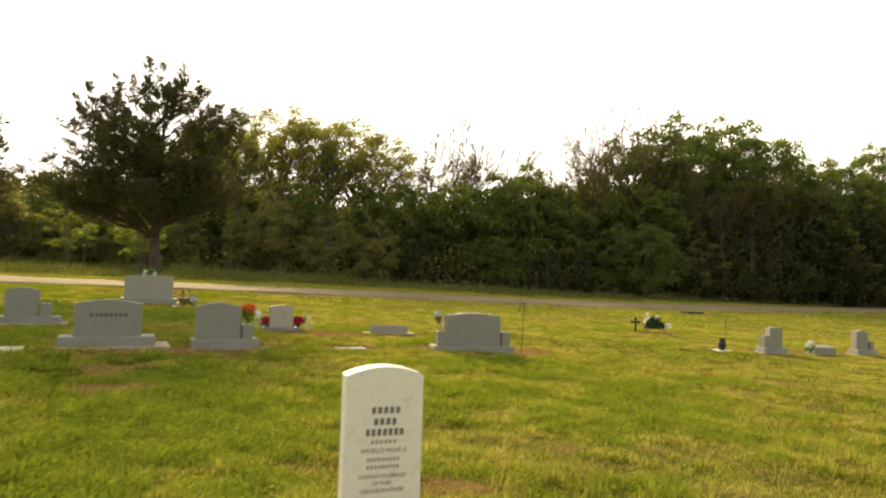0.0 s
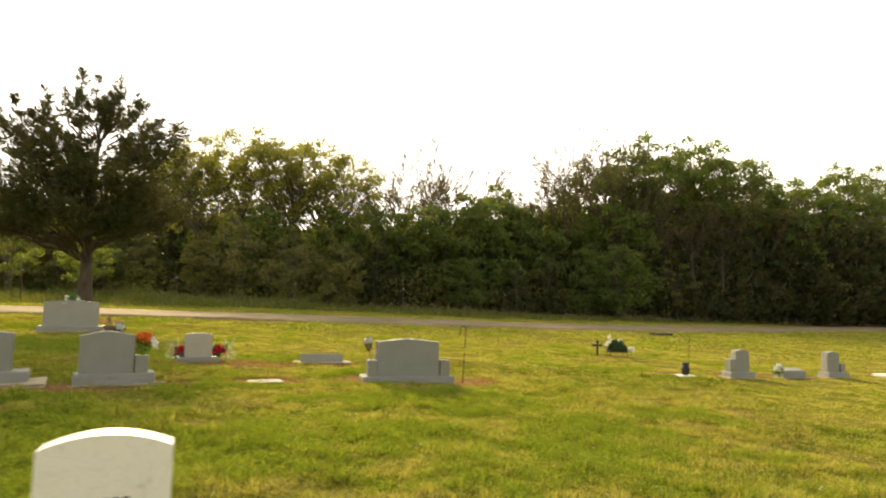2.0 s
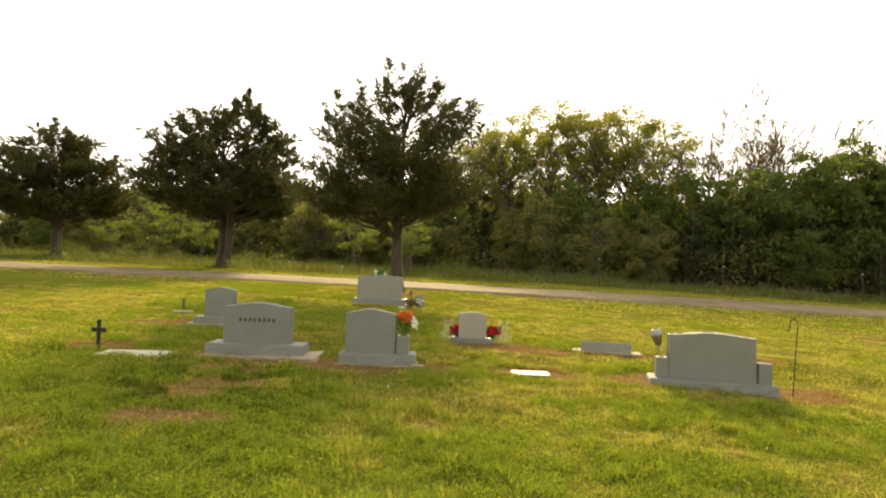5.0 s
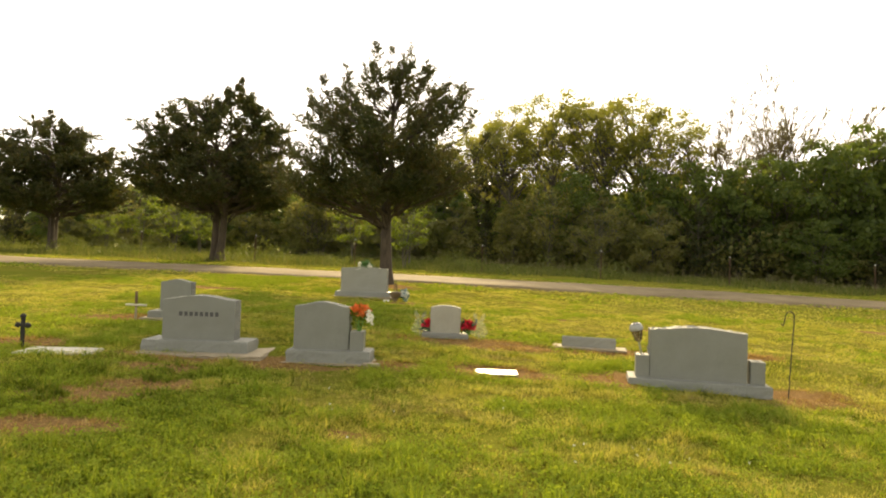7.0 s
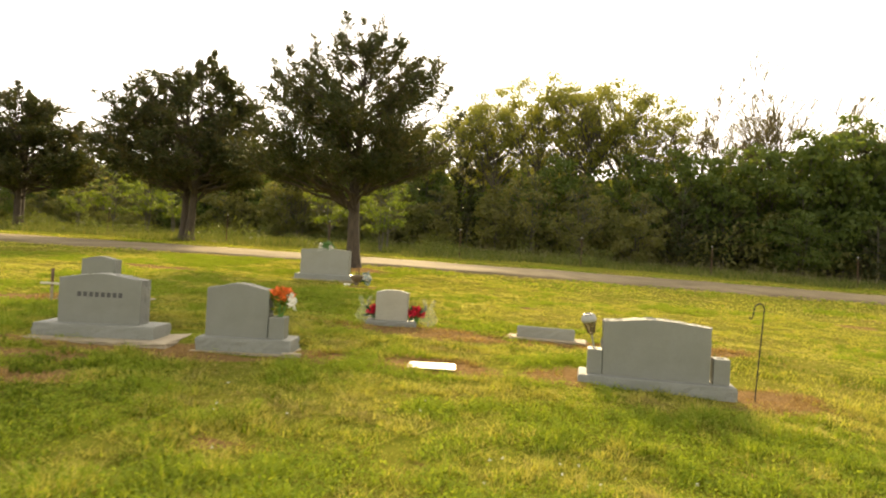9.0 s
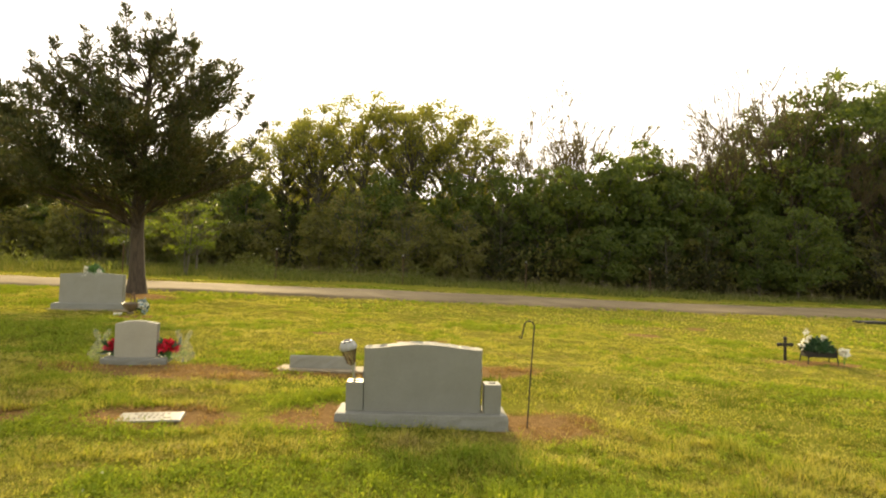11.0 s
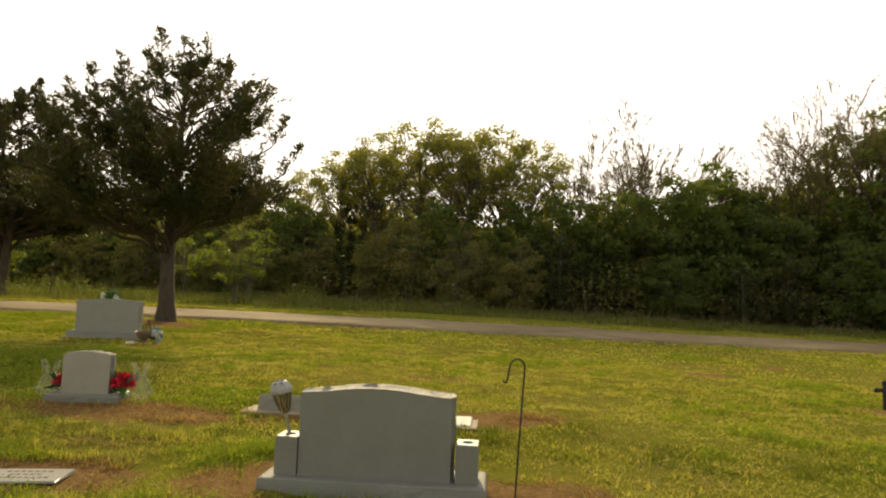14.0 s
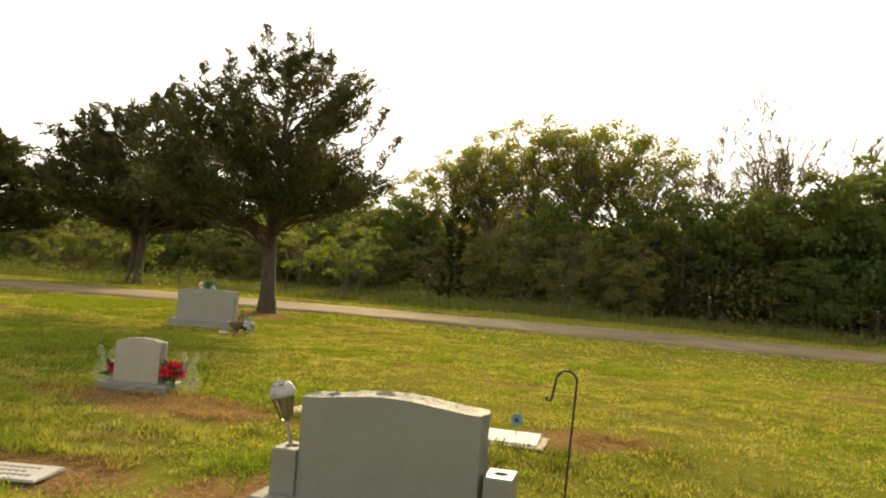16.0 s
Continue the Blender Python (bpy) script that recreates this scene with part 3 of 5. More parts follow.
def clump_form(seed, H, girth, profile, count, size, per, leaf, low, rise, axis=(1.0, 0.0), stems=1, flat=0.75, needle=False, inner=0.3, lean=(0, 0), thin=0.005, ragged=0.12, wood_to=0.86, spread=0.5, upward=0.35, small_top=0.55, spires=()):
    """A tree whose boughs each carry a rounded clump of foliage. profile: share of the height, and the crown's reach against and along
    the axis, as shares of the height. spires: (along, across, z, length)
    of upright pointed leaders. needle: sprays along twigs, else flat leaves over each clump."""
    rng = np.random.default_rng(seed)
    hs, against, onward = np.array(profile, float).T
    axis = np.array([*axis, 0.0]) / math.hypot(*axis)
    boles, tops = [], []
    for st in range(stems):
        wood, side = Wood(), (st - (stems - 1) / 2) * 2
        top = wander(rng, (side * girth * 0.75, 0, -0.1), (lean[0] + side * 0.05, lean[1], 1), H * wood_to, 12, 0.022, 0.02)
        g = girth / math.sqrt(stems)
        boles.append((wood, wood.line(top, np.r_[g * 1.65, g * 1.15, np.linspace(g, g * 0.14, 11)], 0, 10), g))
        tops.append(top)
    fine = np.linspace(hs[0], hs[-1], 300)
    weight = (np.interp(fine, hs, against) + np.interp(fine, hs, onward)) ** (1.2 if needle else 1.7) + 1e-4
    share = np.interp((np.arange(count) + rng.uniform(0, 1, count)) / count, np.cumsum(weight) / weight.sum(), fine)
    spots = []
    for i, s in enumerate(rng.permutation(share)):
        a, b = np.interp(s, hs, against) * H, np.interp(s, hs, onward) * H
        az = i * 2.39996 + rng.normal() * 0.35
        sz = size * rng.uniform(0.7, 1.25) * (1 - (1 - small_top) * (s - hs[0]) / (hs[-1] - hs[0]))
        r = max(0.05, ((a + b) / 2 - sz * (0.45 if needle else 0.8))) * (1 + ragged * rng.normal())
        if i % 10 < inner * 10:
            r *= math.sqrt(rng.uniform(0.02, 0.75))
        at = axis * (b - a) / 2 + np.array([math.cos(az) * r, math.sin(az) * r, s * H])
        spots.append((*at, sz))
    leaf_at, leaf_way = [], []
    for i, (tx, ty, tz, sz) in enumerate(spots):
        k = i % stems
        top, (wood, rings, g) = tops[k], boles[k]
        r = math.hypot(tx, ty)
        n = np.clip((tz - rise * r - 0.04 * H) / (H * wood_to), low, 0.97) * 12
        p0, p2 = along(top, n), np.array([tx, ty, tz])
        p1 = p0 * 0.45 + p2 * 0.55 - np.array([0, 0, 0.10 * r]) + rng.normal(size=3) * 0.07 * r
        u = np.linspace(0, 1, 7)[:, None]
        path = (1 - u) ** 2 * p0 + 2 * u * (1 - u) * p1 + u**2 * p2
        path[1:-1] += rng.normal(size=(5, 3)) * 0.022 * r
        ln = np.linalg.norm(p2 - p0) + 0.01
        g0 = float(np.clip(g * (0.14 + 0.06 * ln), 0.010, g * 0.6))
        br = wood.line(path, g0, thin * 1.5, 4, rings[int(n)] + i % 10)
        out = (p2 - p0) / ln
        m = max(6, int(per * (sz / size) ** 2))
        d = rng.normal(size=(m, 3))
        d /= np.linalg.norm(d, axis=1)[:, None]
        if needle:
            twigs = max(4, m // 26)
            w = d[:twigs] * np.array([1, 1, 0.42]) + out * 0.6 + np.array([0, 0, upward])
            w /= np.linalg.norm(w, axis=1)[:, None]
            reach = (sz * rng.uniform(0.55, 1.35, twigs))[:, None]
            foot = path[rng.integers(4, 7, twigs)] + rng.normal(size=(twigs, 3)) * sz * 0.25
            pick = rng.integers(0, twigs, m)
            q = rng.uniform(0.0, 1.0, (m, 1))
            leaf_at.append(foot[pick] + w[pick] * reach[pick] * q + rng.normal(size=(m, 3)) * sz * 0.17 * (1.1 - q))
            leaf_way.append(w[pick] + np.array([0, 0, 0.2]))
            ends = foot + w * reach
        else:
            d[:, 2] = np.where(d[:, 2] < -0.35, -d[:, 2], d[:, 2])
            bump = 1 + 0.22 * np.sin(d[:, :1] * 5 + i) * np.sin(d[:, 1:2] * 5 + 2 * i) + 0.15 * np.sin(d[:, 2:] * 7 + i)
            leaf_at.append(p2 + d * sz * np.array([1, 1, flat]) * bump * (1 - 0.5 * rng.uniform(0, 1, (m, 1)) ** 2 * spread * 2))
            leaf_way.append(d)
            ends = p2 + d[:4] * sz * 0.8
        for e in ends[:4]:
            wood.line([path[4], (path[4] + e) / 2 + rng.normal(size=3) * 0.05 * sz, e], max(thin * 1.4, g0 * 0.28), thin, 3, br[4])
    for i, (su, sv, tz, ln) in enumerate(spires):
        top, (wood, rings, g) = tops[i % stems], boles[i % stems]
        tip = axis * su + np.array([axis[1], -axis[0], 0]) * sv + np.array([0, 0, tz])
        n = np.clip((tz - ln - 0.55 * math.hypot(su, sv)) / (H * wood_to), low, 0.95) * 12
        p0, foot = along(top, n), tip * np.array([0.86, 0.86, 1]) - np.array([0, 0, ln])
        path = np.array([p0, p0 * 0.5 + foot * 0.5 - np.array([0, 0, 0.06]), foot, foot * 0.5 + tip * 0.5 + rng.normal(size=3) * 0.04, tip])
        br = wood.line(path, max(0.012, g * 0.22), thin, 4, rings[int(n)])
        for _ in range(int(26 * ln)):
            q = rng.uniform(0.0, 1.0) ** 1.15
            p = along(path[2:], q * 1.999)
            reach = ln * (0.30 * (1 - q) + 0.08) * rng.uniform(0.5, 1.25)
            a = rng.uniform(0, math.tau)
            w = np.array([math.cos(a), math.sin(a), 0.55 + 0.8 * q])
            w = w / np.linalg.norm(w)
            wood.line([p, p + w * reach * 0.5, p + w * reach], thin * 1.3, thin * 0.7, 3, br[3])
            m = int(20 * (0.4 + reach / (0.36 * ln)))
            u = rng.uniform(0, 1, (m, 1))
            leaf_at.append(p + w * reach * u + rng.normal(size=(m, 3)) * 0.045 * (1.15 - u) * (leaf[0] / 0.1))
            leaf_way.append(np.repeat(w[None], m, 0) + np.array([0, 0, 0.2]))
    at, way = np.concatenate(leaf_at), np.concatenate(leaf_way)
    at[:, 2] = np.maximum(at[:, 2], 0.05)
    crown = sprays(rng, at, way, leaf[0], leaf[1], 0.45) if needle else flat_leaves(rng, at, way, leaf[0], leaf[1], 0.75)
    return [w.mesh() for w, _, _ in boles], crown


def flat_leaves(rng, at, normal, length, width, loose):
    """Broad leaves that lie over a clump's surface, each turned at will."""
    n = len(at)
    up = normal + rng.normal(size=(n, 3)) * loose
    up /= np.linalg.norm(up, axis=1)[:, None] + 1e-9
    d = np.cross(up, rng.normal(size=(n, 3)))
    d /= np.linalg.norm(d, axis=1)[:, None] + 1e-9
    s = np.cross(up, d)
    ln, wd = length * rng.uniform(0.6, 1.4, (n, 1)), width * rng.uniform(0.6, 1.4, (n, 1))
    v = np.stack([at - d * ln * 0.5, at + s * wd, at + d * ln * 0.5, at - s * wd], 1).reshape(-1, 3)
    return fast_mesh("crown", v, np.arange(n)[:, None] * 4 + np.arange(4)[None])


def tree(name, label, category, form, bark, leaves, x, y, yaw=0.0, size=1.0, group=""):
    ob = thing(name, label, category, x, y, None, yaw, group)
    ob.scale = (size, size, size)
    boles, crown = form
    for trunk in boles:
        mesh_part("trunk" if len(boles) < 3 else "stem", trunk, bark, ob)
        trunk.polygons.foreach_set("use_smooth", np.ones(len(trunk.polygons), bool))
    mesh_part("crown", crown, leaves, ob)
    return ob


def again(ob, x, y, yaw, size):
    made = copy_thing(ob, pose(x, y, ground_z(x, y), 0, 0, yaw))
    made.scale = size if isinstance(size, tuple) else (size, size, size)
    return made


CEDAR_ROW = "cedars along the lane"
SIDE = (0.78, 0.62)                 # across the row of cedars
near_cedar = [(0.35, 0.30, 0.17), (0.40, 0.47, 0.30), (0.46, 0.50, 0.35), (0.55, 0.44, 0.35), (0.65, 0.37, 0.33), (0.73, 0.32, 0.34), (0.79, 0.29, 0.32), (0.84, 0.24, 0.25), (0.89, 0.15, 0.17), (0.94, 0.07, 0.09), (0.98, 0.02, 0.03)]
tree("cedar_tree", "broad dark cedar with a bare lower trunk beside the lane", "tree",
     clump_form(15, 6.15, 0.15, near_cedar, 128, 0.44, 1100, (0.100, 0.0140), 0.33, 0.28, SIDE, 1, 0.7, True, 0.32, (0.01, 0.0),
                0.004, 0.10, 0.9, 0.5, 0.3, 0.5,
                ((-0.50, 0.2, 6.30, 1.0), (0.0, -0.2, 6.32, 1.0), (0.48, 0.1, 6.36, 1.0), (0.92, -0.1, 6.06, 0.9), (-1.25, 0.2, 5.62, 0.9), (-1.85, -0.1, 5.45, 0.8), (-2.15, 0.3, 4.9, 0.7), (1.45, 0.4, 5.5, 0.8), (1.92, 0.2, 5.32, 0.9), (2.3, -0.2, 4.85, 0.8), (2.65, 0.1, 4.1, 0.7), (0.2, 0.7, 5.95, 0.9), (0.3, -0.9, 5.85, 0.9), (-0.7, -0.6, 5.9, 0.9))), CEDAR_BARK, CEDAR_LEAF, -8.05, 18.98, 0, 1.0, CEDAR_ROW)
far_cedar = [(0.33, 0.30, 0.32), (0.39, 0.43, 0.42), (0.50, 0.43, 0.42), (0.66, 0.38, 0.40), (0.75, 0.33, 0.36), (0.83, 0.26, 0.28), (0.88, 0.12, 0.23), (0.94, 0.0, 0.17), (0.99, -0.08, 0.12)]
second = tree("cedar_tree", "dark twin-trunked cedar with a pointed top beyond the lane", "tree",
              clump_form(24, 7.5, 0.21, far_cedar, 165, 0.54, 820, (0.155, 0.025), 0.32, 0.28, SIDE, 2, 0.7, True, 0.4, (0.03, 0.02),
                         0.006, 0.08, 0.86, 0.5, 0.12, 0.5,
                         ((0.75, 0.0, 7.6, 0.9), (0.3, 0.3, 7.1, 0.8), (1.2, -0.2, 7.05, 0.8), (-0.6, 0.1, 6.75, 0.8), (-2.1, 0.0, 6.5, 0.8), (-2.6, -0.2, 6.0, 0.8), (-1.4, -0.4, 6.6, 0.8))), CEDAR_BARK, CEDAR_LEAF, -19.62, 23.2, 0, 1.0, CEDAR_ROW)
again(second, -32.0, 23.2, 140, (1.08, 1.08, 0.96))
again(second, -45.0, 22.5, 250, (1.05, 1.05, 1.0))

oak_dome = [(0.44, 0.12, 0.12), (0.54, 0.20, 0.20), (0.66, 0.25, 0.25), (0.78, 0.27, 0.27), (0.87, 0.235, 0.235), (0.94, 0.16, 0.16), (0.985, 0.05, 0.05)]
OAKS = "oaks in the wood"
oak = tree("oak_tree", "olive-green oak with an open sunlit crown in the wood", "tree",
           clump_form(31, 10.0, 0.13, oak_dome, 66, 0.60, 140, (0.120, 0.050), 0.36, 0.75, (1, 0), 1, 0.8, False, 0.2, (0, 0), 0.010, 0.13, 0.8, 0.8, 0.35, 0.9), GREY_BARK, OAK_LEAF, -12.2, 43.2, 0, 1.11, OAKS)
for x, y, yaw, s in ((-17.9, 43.9, 120, 0.97), (-15.1, 43.4, 75, 1.05), (-9.3, 42.8, 200, 1.05), (-7.5, 43.4, 310, 1.05), (-5.3, 43.2, 20, 0.95), (-20.6, 43.2, 300, 0.82), (-10.9, 44.6, 250, 1.06), (-16.6, 44.8, 40, 0.98)):
    again(oak, x, y, yaw, s)

tall_dome = [(0.40, 0.14, 0.14), (0.52, 0.25, 0.25), (0.68, 0.30, 0.30), (0.82, 0.26, 0.26), (0.92, 0.17, 0.17), (0.985, 0.05, 0.05)]
GREENS = "tall green trees in the wood"
tall = tree("broadleaf_tree", "tall fresh-green broadleaf tree in the wood", "tree",
            clump_form(41, 12.4, 0.2, tall_dome, 88, 0.78, 200, (0.18, 0.074), 0.30, 0.8, (1, 0), 1, 0.8, False, 0.3, (0, 0), 0.012, 0.12, 0.84, 0.5, 0.35, 0.7), GREY_BARK, GREEN_LEAF, 15.3, 48.0, 0, 1.07, GREENS)
for x, y, yaw, s in ((18.6, 49.2, 60, 1.09), (21.8, 50.2, 130, 1.06), (12.6, 48.2, 300, 0.96), (28.6, 52.4, 215, 0.92), (32.4, 54.0, 20, 1.04), (37.2, 56.0, 100, 1.08), (41.5, 57.5, 10, 1.05), (46.5, 60.0, 170, 1.05), (25.4, 51.5, 30, 0.88)):
    again(tall, x, y, yaw, s)

BARES = "leafless trees in the wood"
leafless = tree("leafless_tree", "slender brown leafless tree with fine bare twigs", "tree",
                fan_form(53, 11.3, 0.13, 3, 6, 0.66, 0.34, 0.07, 4, (0.06, 0.02)), PALE_TWIG, BUD_LEAF, 1.0, 44.4, 0, 0.97, BARES)
for x, y, yaw, s in ((-2.7, 43.8, 80, 0.85), (-1.2, 45.2, 200, 0.82), (6.2, 45.5, 130, 0.80), (14.0, 45.6, 60, 0.80), (17.0, 46.6, 220, 0.82), (20.2, 47.8, 100, 0.86), (23.6, 49.2, 280, 0.86)):
    again(leafless, x, y, yaw, s)
spreading = tree("leafless_tree", "broad brown leafless tree with wide forking limbs", "tree",
                 fan_form(57, 13.2, 0.17, 2, 6, 0.68, 0.42, 0.05, 4, (0.06, 0.02), 0.30), PALE_TWIG, BUD_LEAF, 9.9, 46.6, 0, 0.97, BARES)
for x, y, yaw, s in ((8.0, 44.6, 310, 0.80), (12.6, 46.0, 170, 0.98)):
    again(spreading, x, y, yaw, s)

sapling_dome = [(0.22, 0.18, 0.18), (0.40, 0.32, 0.32), (0.60, 0.34, 0.34), (0.80, 0.24, 0.24), (0.95, 0.08, 0.08)]
SAPLINGS = "bright saplings behind the lane"
sapling = tree("sapling", "small bright lime-green sapling beyond the lane", "tree",
               clump_form(61, 3.3, 0.045, sapling_dome, 30, 0.36, 120, (0.075, 0.030), 0.2, 0.5, (1, 0), 2, 0.7, False, 0.2, (0.05, 0), 0.005, 0.16, 0.85, 0.9), GREY_BARK, LIME_LEAF, -13.2, 27.6, 0, 0.95, SAPLINGS)
for x, y, yaw, s in ((-34.5, 27.6, 80, 1.0), (-31.6, 27.9, 150, 1.15), (-29.2, 28.3, 30, 1.2), (-27.4, 28.6, 260, 0.95), (-18.2, 30.4, 310, 1.15), (-14.9, 30.6, 110, 1.1)):
    again(sapling, x, y, yaw, s)

# The wood's dense edge: thickets in three rows along its front.
EDGE = [(-62, 31), (-45, 33), (-30, 35), (-17, 38), (-9, 36.5), (1, 38.5), (8, 40.5), (14, 43), (20, 45.5), (30, 48.5), (42, 53.5), (62, 62)]
bush_dome = [(0.03, 0.30, 0.30), (0.25, 0.42, 0.42), (0.50, 0.40, 0.40), (0.75, 0.29, 0.29), (0.90, 0.16, 0.16), (0.98, 0.05, 0.05)]
tree_dome = [(0.08, 0.24, 0.24), (0.25, 0.34, 0.34), (0.50, 0.37, 0.37), (0.72, 0.30, 0.30), (0.88, 0.18, 0.18), (0.98, 0.05, 0.05)]
cone = [(0.03, 0.28, 0.28), (0.15, 0.36, 0.36), (0.40, 0.29, 0.29), (0.70, 0.17, 0.17), (0.92, 0.06, 0.06), (1.0, 0.01, 0.01)]
forms = [
    ("thicket_shrub", "dull olive thicket shrub at the wood's edge", DULL_LEAF, clump_form(71, 4.6, 0.07, bush_dome, 46, 0.62, 210, (0.15, 0.060), 0.04, 0.5, (1, 0), 3, 0.8, False, 0.2, (0, 0), 0.008, 0.15, 0.8)),
    ("thicket_tree", "dark green thicket tree in the wood", GREEN_LEAF, clump_form(73, 6.0, 0.08, tree_dome, 50, 0.76, 230, (0.16, 0.064), 0.08, 0.5, (1, 0), 2, 0.8, False, 0.2, (0, 0), 0.008, 0.15, 0.82)),
    ("wild_cedar", "dark conical cedar at the wood's edge", CEDAR_LEAF, clump_form(79, 5.0, 0.08, cone, 56, 0.50, 200, (0.18, 0.042), 0.03, 0.2, (1, 0), 1, 0.7, True, 0.2, (0, 0), 0.008, 0.1, 0.94, 0.5, 0.4, 0.5)),
    ("scrub_tree", "brownish half-bare scrub tree at the wood's edge", DULL_LEAF, clump_form(83, 5.6, 0.07, tree_dome, 46, 0.66, 100, (0.15, 0.058), 0.08, 0.7, (1, 0), 3, 0.8, False, 0.2, (0, 0), 0.009, 0.16, 0.82)),
]
woods = {}
rng = np.random.default_rng(5)
ex, ey = np.array(EDGE, float).T
length = np.r_[0, np.cumsum(np.hypot(np.diff(ex), np.diff(ey)))]
for row, (back, gap, lo, hi, share) in enumerate(((0.8, 2.5, 0.55, 0.95, (0.36, 0.18, 0.16, 0.30)), (3.8, 2.9, 0.85, 1.12, (0.28, 0.40, 0.16, 0.16)), (8.0, 4.2, 0.98, 1.15, (0.2, 0.65, 0.05, 0.10)))):
    for s in np.arange(0, length[-1], gap):
        s = s + rng.uniform(-0.8, 0.8)
        x, y = np.interp(s, length, ex) + rng.normal() * 0.5, np.interp(s, length, ey) + back + rng.normal() * 0.6
        k = int(rng.choice(4, p=share if x < 7 else (0.16, 0.12, 0.34, 0.38)))
        size = float(rng.uniform(lo, hi))
        name, label, leaves, form = forms[k]
        if k in woods:
            again(woods[k], x, y, rng.uniform(0, 360), (size, size, size * rng.uniform(0.85, 1.12)))
        else:
            woods[k] = tree(name, label, "tree", form, GREY_BARK, leaves, x, y, 0, size, "thickets along the wood")


for x, y, yaw, s in ((2.4, 42.4, 40, 1.30), (3.9, 43.2, 150, 1.42), (5.9, 43.9, 270, 1.2), (0.4, 41.8, 10, 1.16), (-1.6, 41.4, 190, 1.1), (-3.6, 41.2, 60, 1.1), (8.8, 46.0, 80, 1.35), (-20.5, 42.0, 20, 1.1), (-23.5, 41.5, 220, 1.1), (12.5, 45.0, 30, 1.35), (26.0, 49.6, 10, 1.4), (33.5, 51.6, 60, 1.3), (2.2, 45.6, 70, 1.2), (5.4, 46.2, 170, 1.25), (8.2, 47.8, 290, 1.3)):
    again(woods[1], x, y, yaw, s)
for x, y, yaw, s in ((11.4, 41.4, 75, 0.8), (5.2, 45.2, 20, 1.3), (7.2, 46.0, 110, 1.3), (3.4, 45.0, 200, 1.3)):
    again(woods[1], x, y, yaw, s)

for x, y, yaw, s in ((17.2, 44.4, 40, 1.15), (19.6, 45.6, 100, 1.4), (21.8, 46.4, 220, 1.25), (24.2, 47.4, 10, 1.45), (26.8, 48.2, 160, 1.35), (29.5, 49.2, 80, 1.5), (32.2, 50.2, 120, 1.4), (35.0, 51.2, 20, 1.5), (38.0, 52.6, 70, 1.4), (41.0, 54.0, 200, 1.5), (25.6, 47.6, 300, 1.6), (28.2, 48.4, 50, 1.65), (31.0, 49.4, 250, 1.6), (33.8, 50.4, 130, 1.65), (36.6, 51.6, 330, 1.6), (39.6, 53.0, 90, 1.65)):
    again(woods[2], x, y, yaw, s)


def leaf_bank(seed, name, label, count, back, depth, low, tall, size, material):
    """Leaves that fill the wood between its shrubs, as one mass."""
    rng = np.random.default_rng(seed)
    s = rng.uniform(0, length[-1], count)
    x = np.interp(s, length, ex) + rng.normal(size=count) * 0.8
    y = np.interp(s, length, ey) + back + rng.uniform(-1, 1, count) * depth
    top = low + (tall - low) * lattice(x, y, 2.6, seed) ** 1.3
    top = top * (1 + 0.6 * np.clip((x - 5) / 8, 0, 1))
    share = rng.uniform(0, 1, count)
    z = ground_height(x, y) + share * top
    keep = lattice(x, z * 1.3 + y, 0.9, seed + 1) > 0.22
    at = np.c_[x, y, z][keep]
    me = sprays(rng, at, np.zeros_like(at), size, size * 0.4, 1.0)
    me.materials.append(material)
    tagged(new(name, me), label, "woodland", kind="stuff")


def far_wood():
    leaf_bank(91, "far_woodland", "dim leafy depth of the wood", 34000, 14.5, 2.0, 4.6, 6.8, 0.85, DULL_LEAF)
    leaf_bank(95, "undergrowth", "low dull undergrowth at the wood's edge", 60000, 2.5, 2.5, 0.5, 2.6, 0.17, DULL_LEAF)
    leaf_bank(99, "inner_growth", "dim leaves inside the wood", 44000, 10.5, 2.0, 4.2, 6.2, 0.55, DULL_LEAF)
    leaf_bank(97, "middle_growth", "dark green leaves between the thicket trees", 66000, 6.0, 2.2, 3.0, 5.6, 0.27, GREEN_LEAF)


far_wood()


# ---------------------------------------------------------------- headstones
def serpentine(w, h, crown, n=26, shoulder=0.0):
    """Outline of a tablet's face, from its bottom left round to its bottom right: x and z."""
    side = [(-w / 2, h * k / 7) for k in range(8)]
    top = []
    for k in range(n + 1):
        u = -1 + 2 * k / n
        top.append((u * w / 2, h + crown * (0.5 + 0.5 * math.cos(u * math.pi)) ** 0.85))
    return side[:-1] + top + [(w / 2, h * k / 7) for k in range(6, -1, -1)]


def arc_top(w, h, crown, n=26):
    side = [(-w / 2, h * k / 7) for k in range(8)]
    top = [(w / 2 * u, h + crown * (1 - u * u)) for u in np.linspace(-1, 1, n + 1)]
    return side[:-1] + top + [(w / 2, h * k / 7) for k in range(6, -1, -1)]


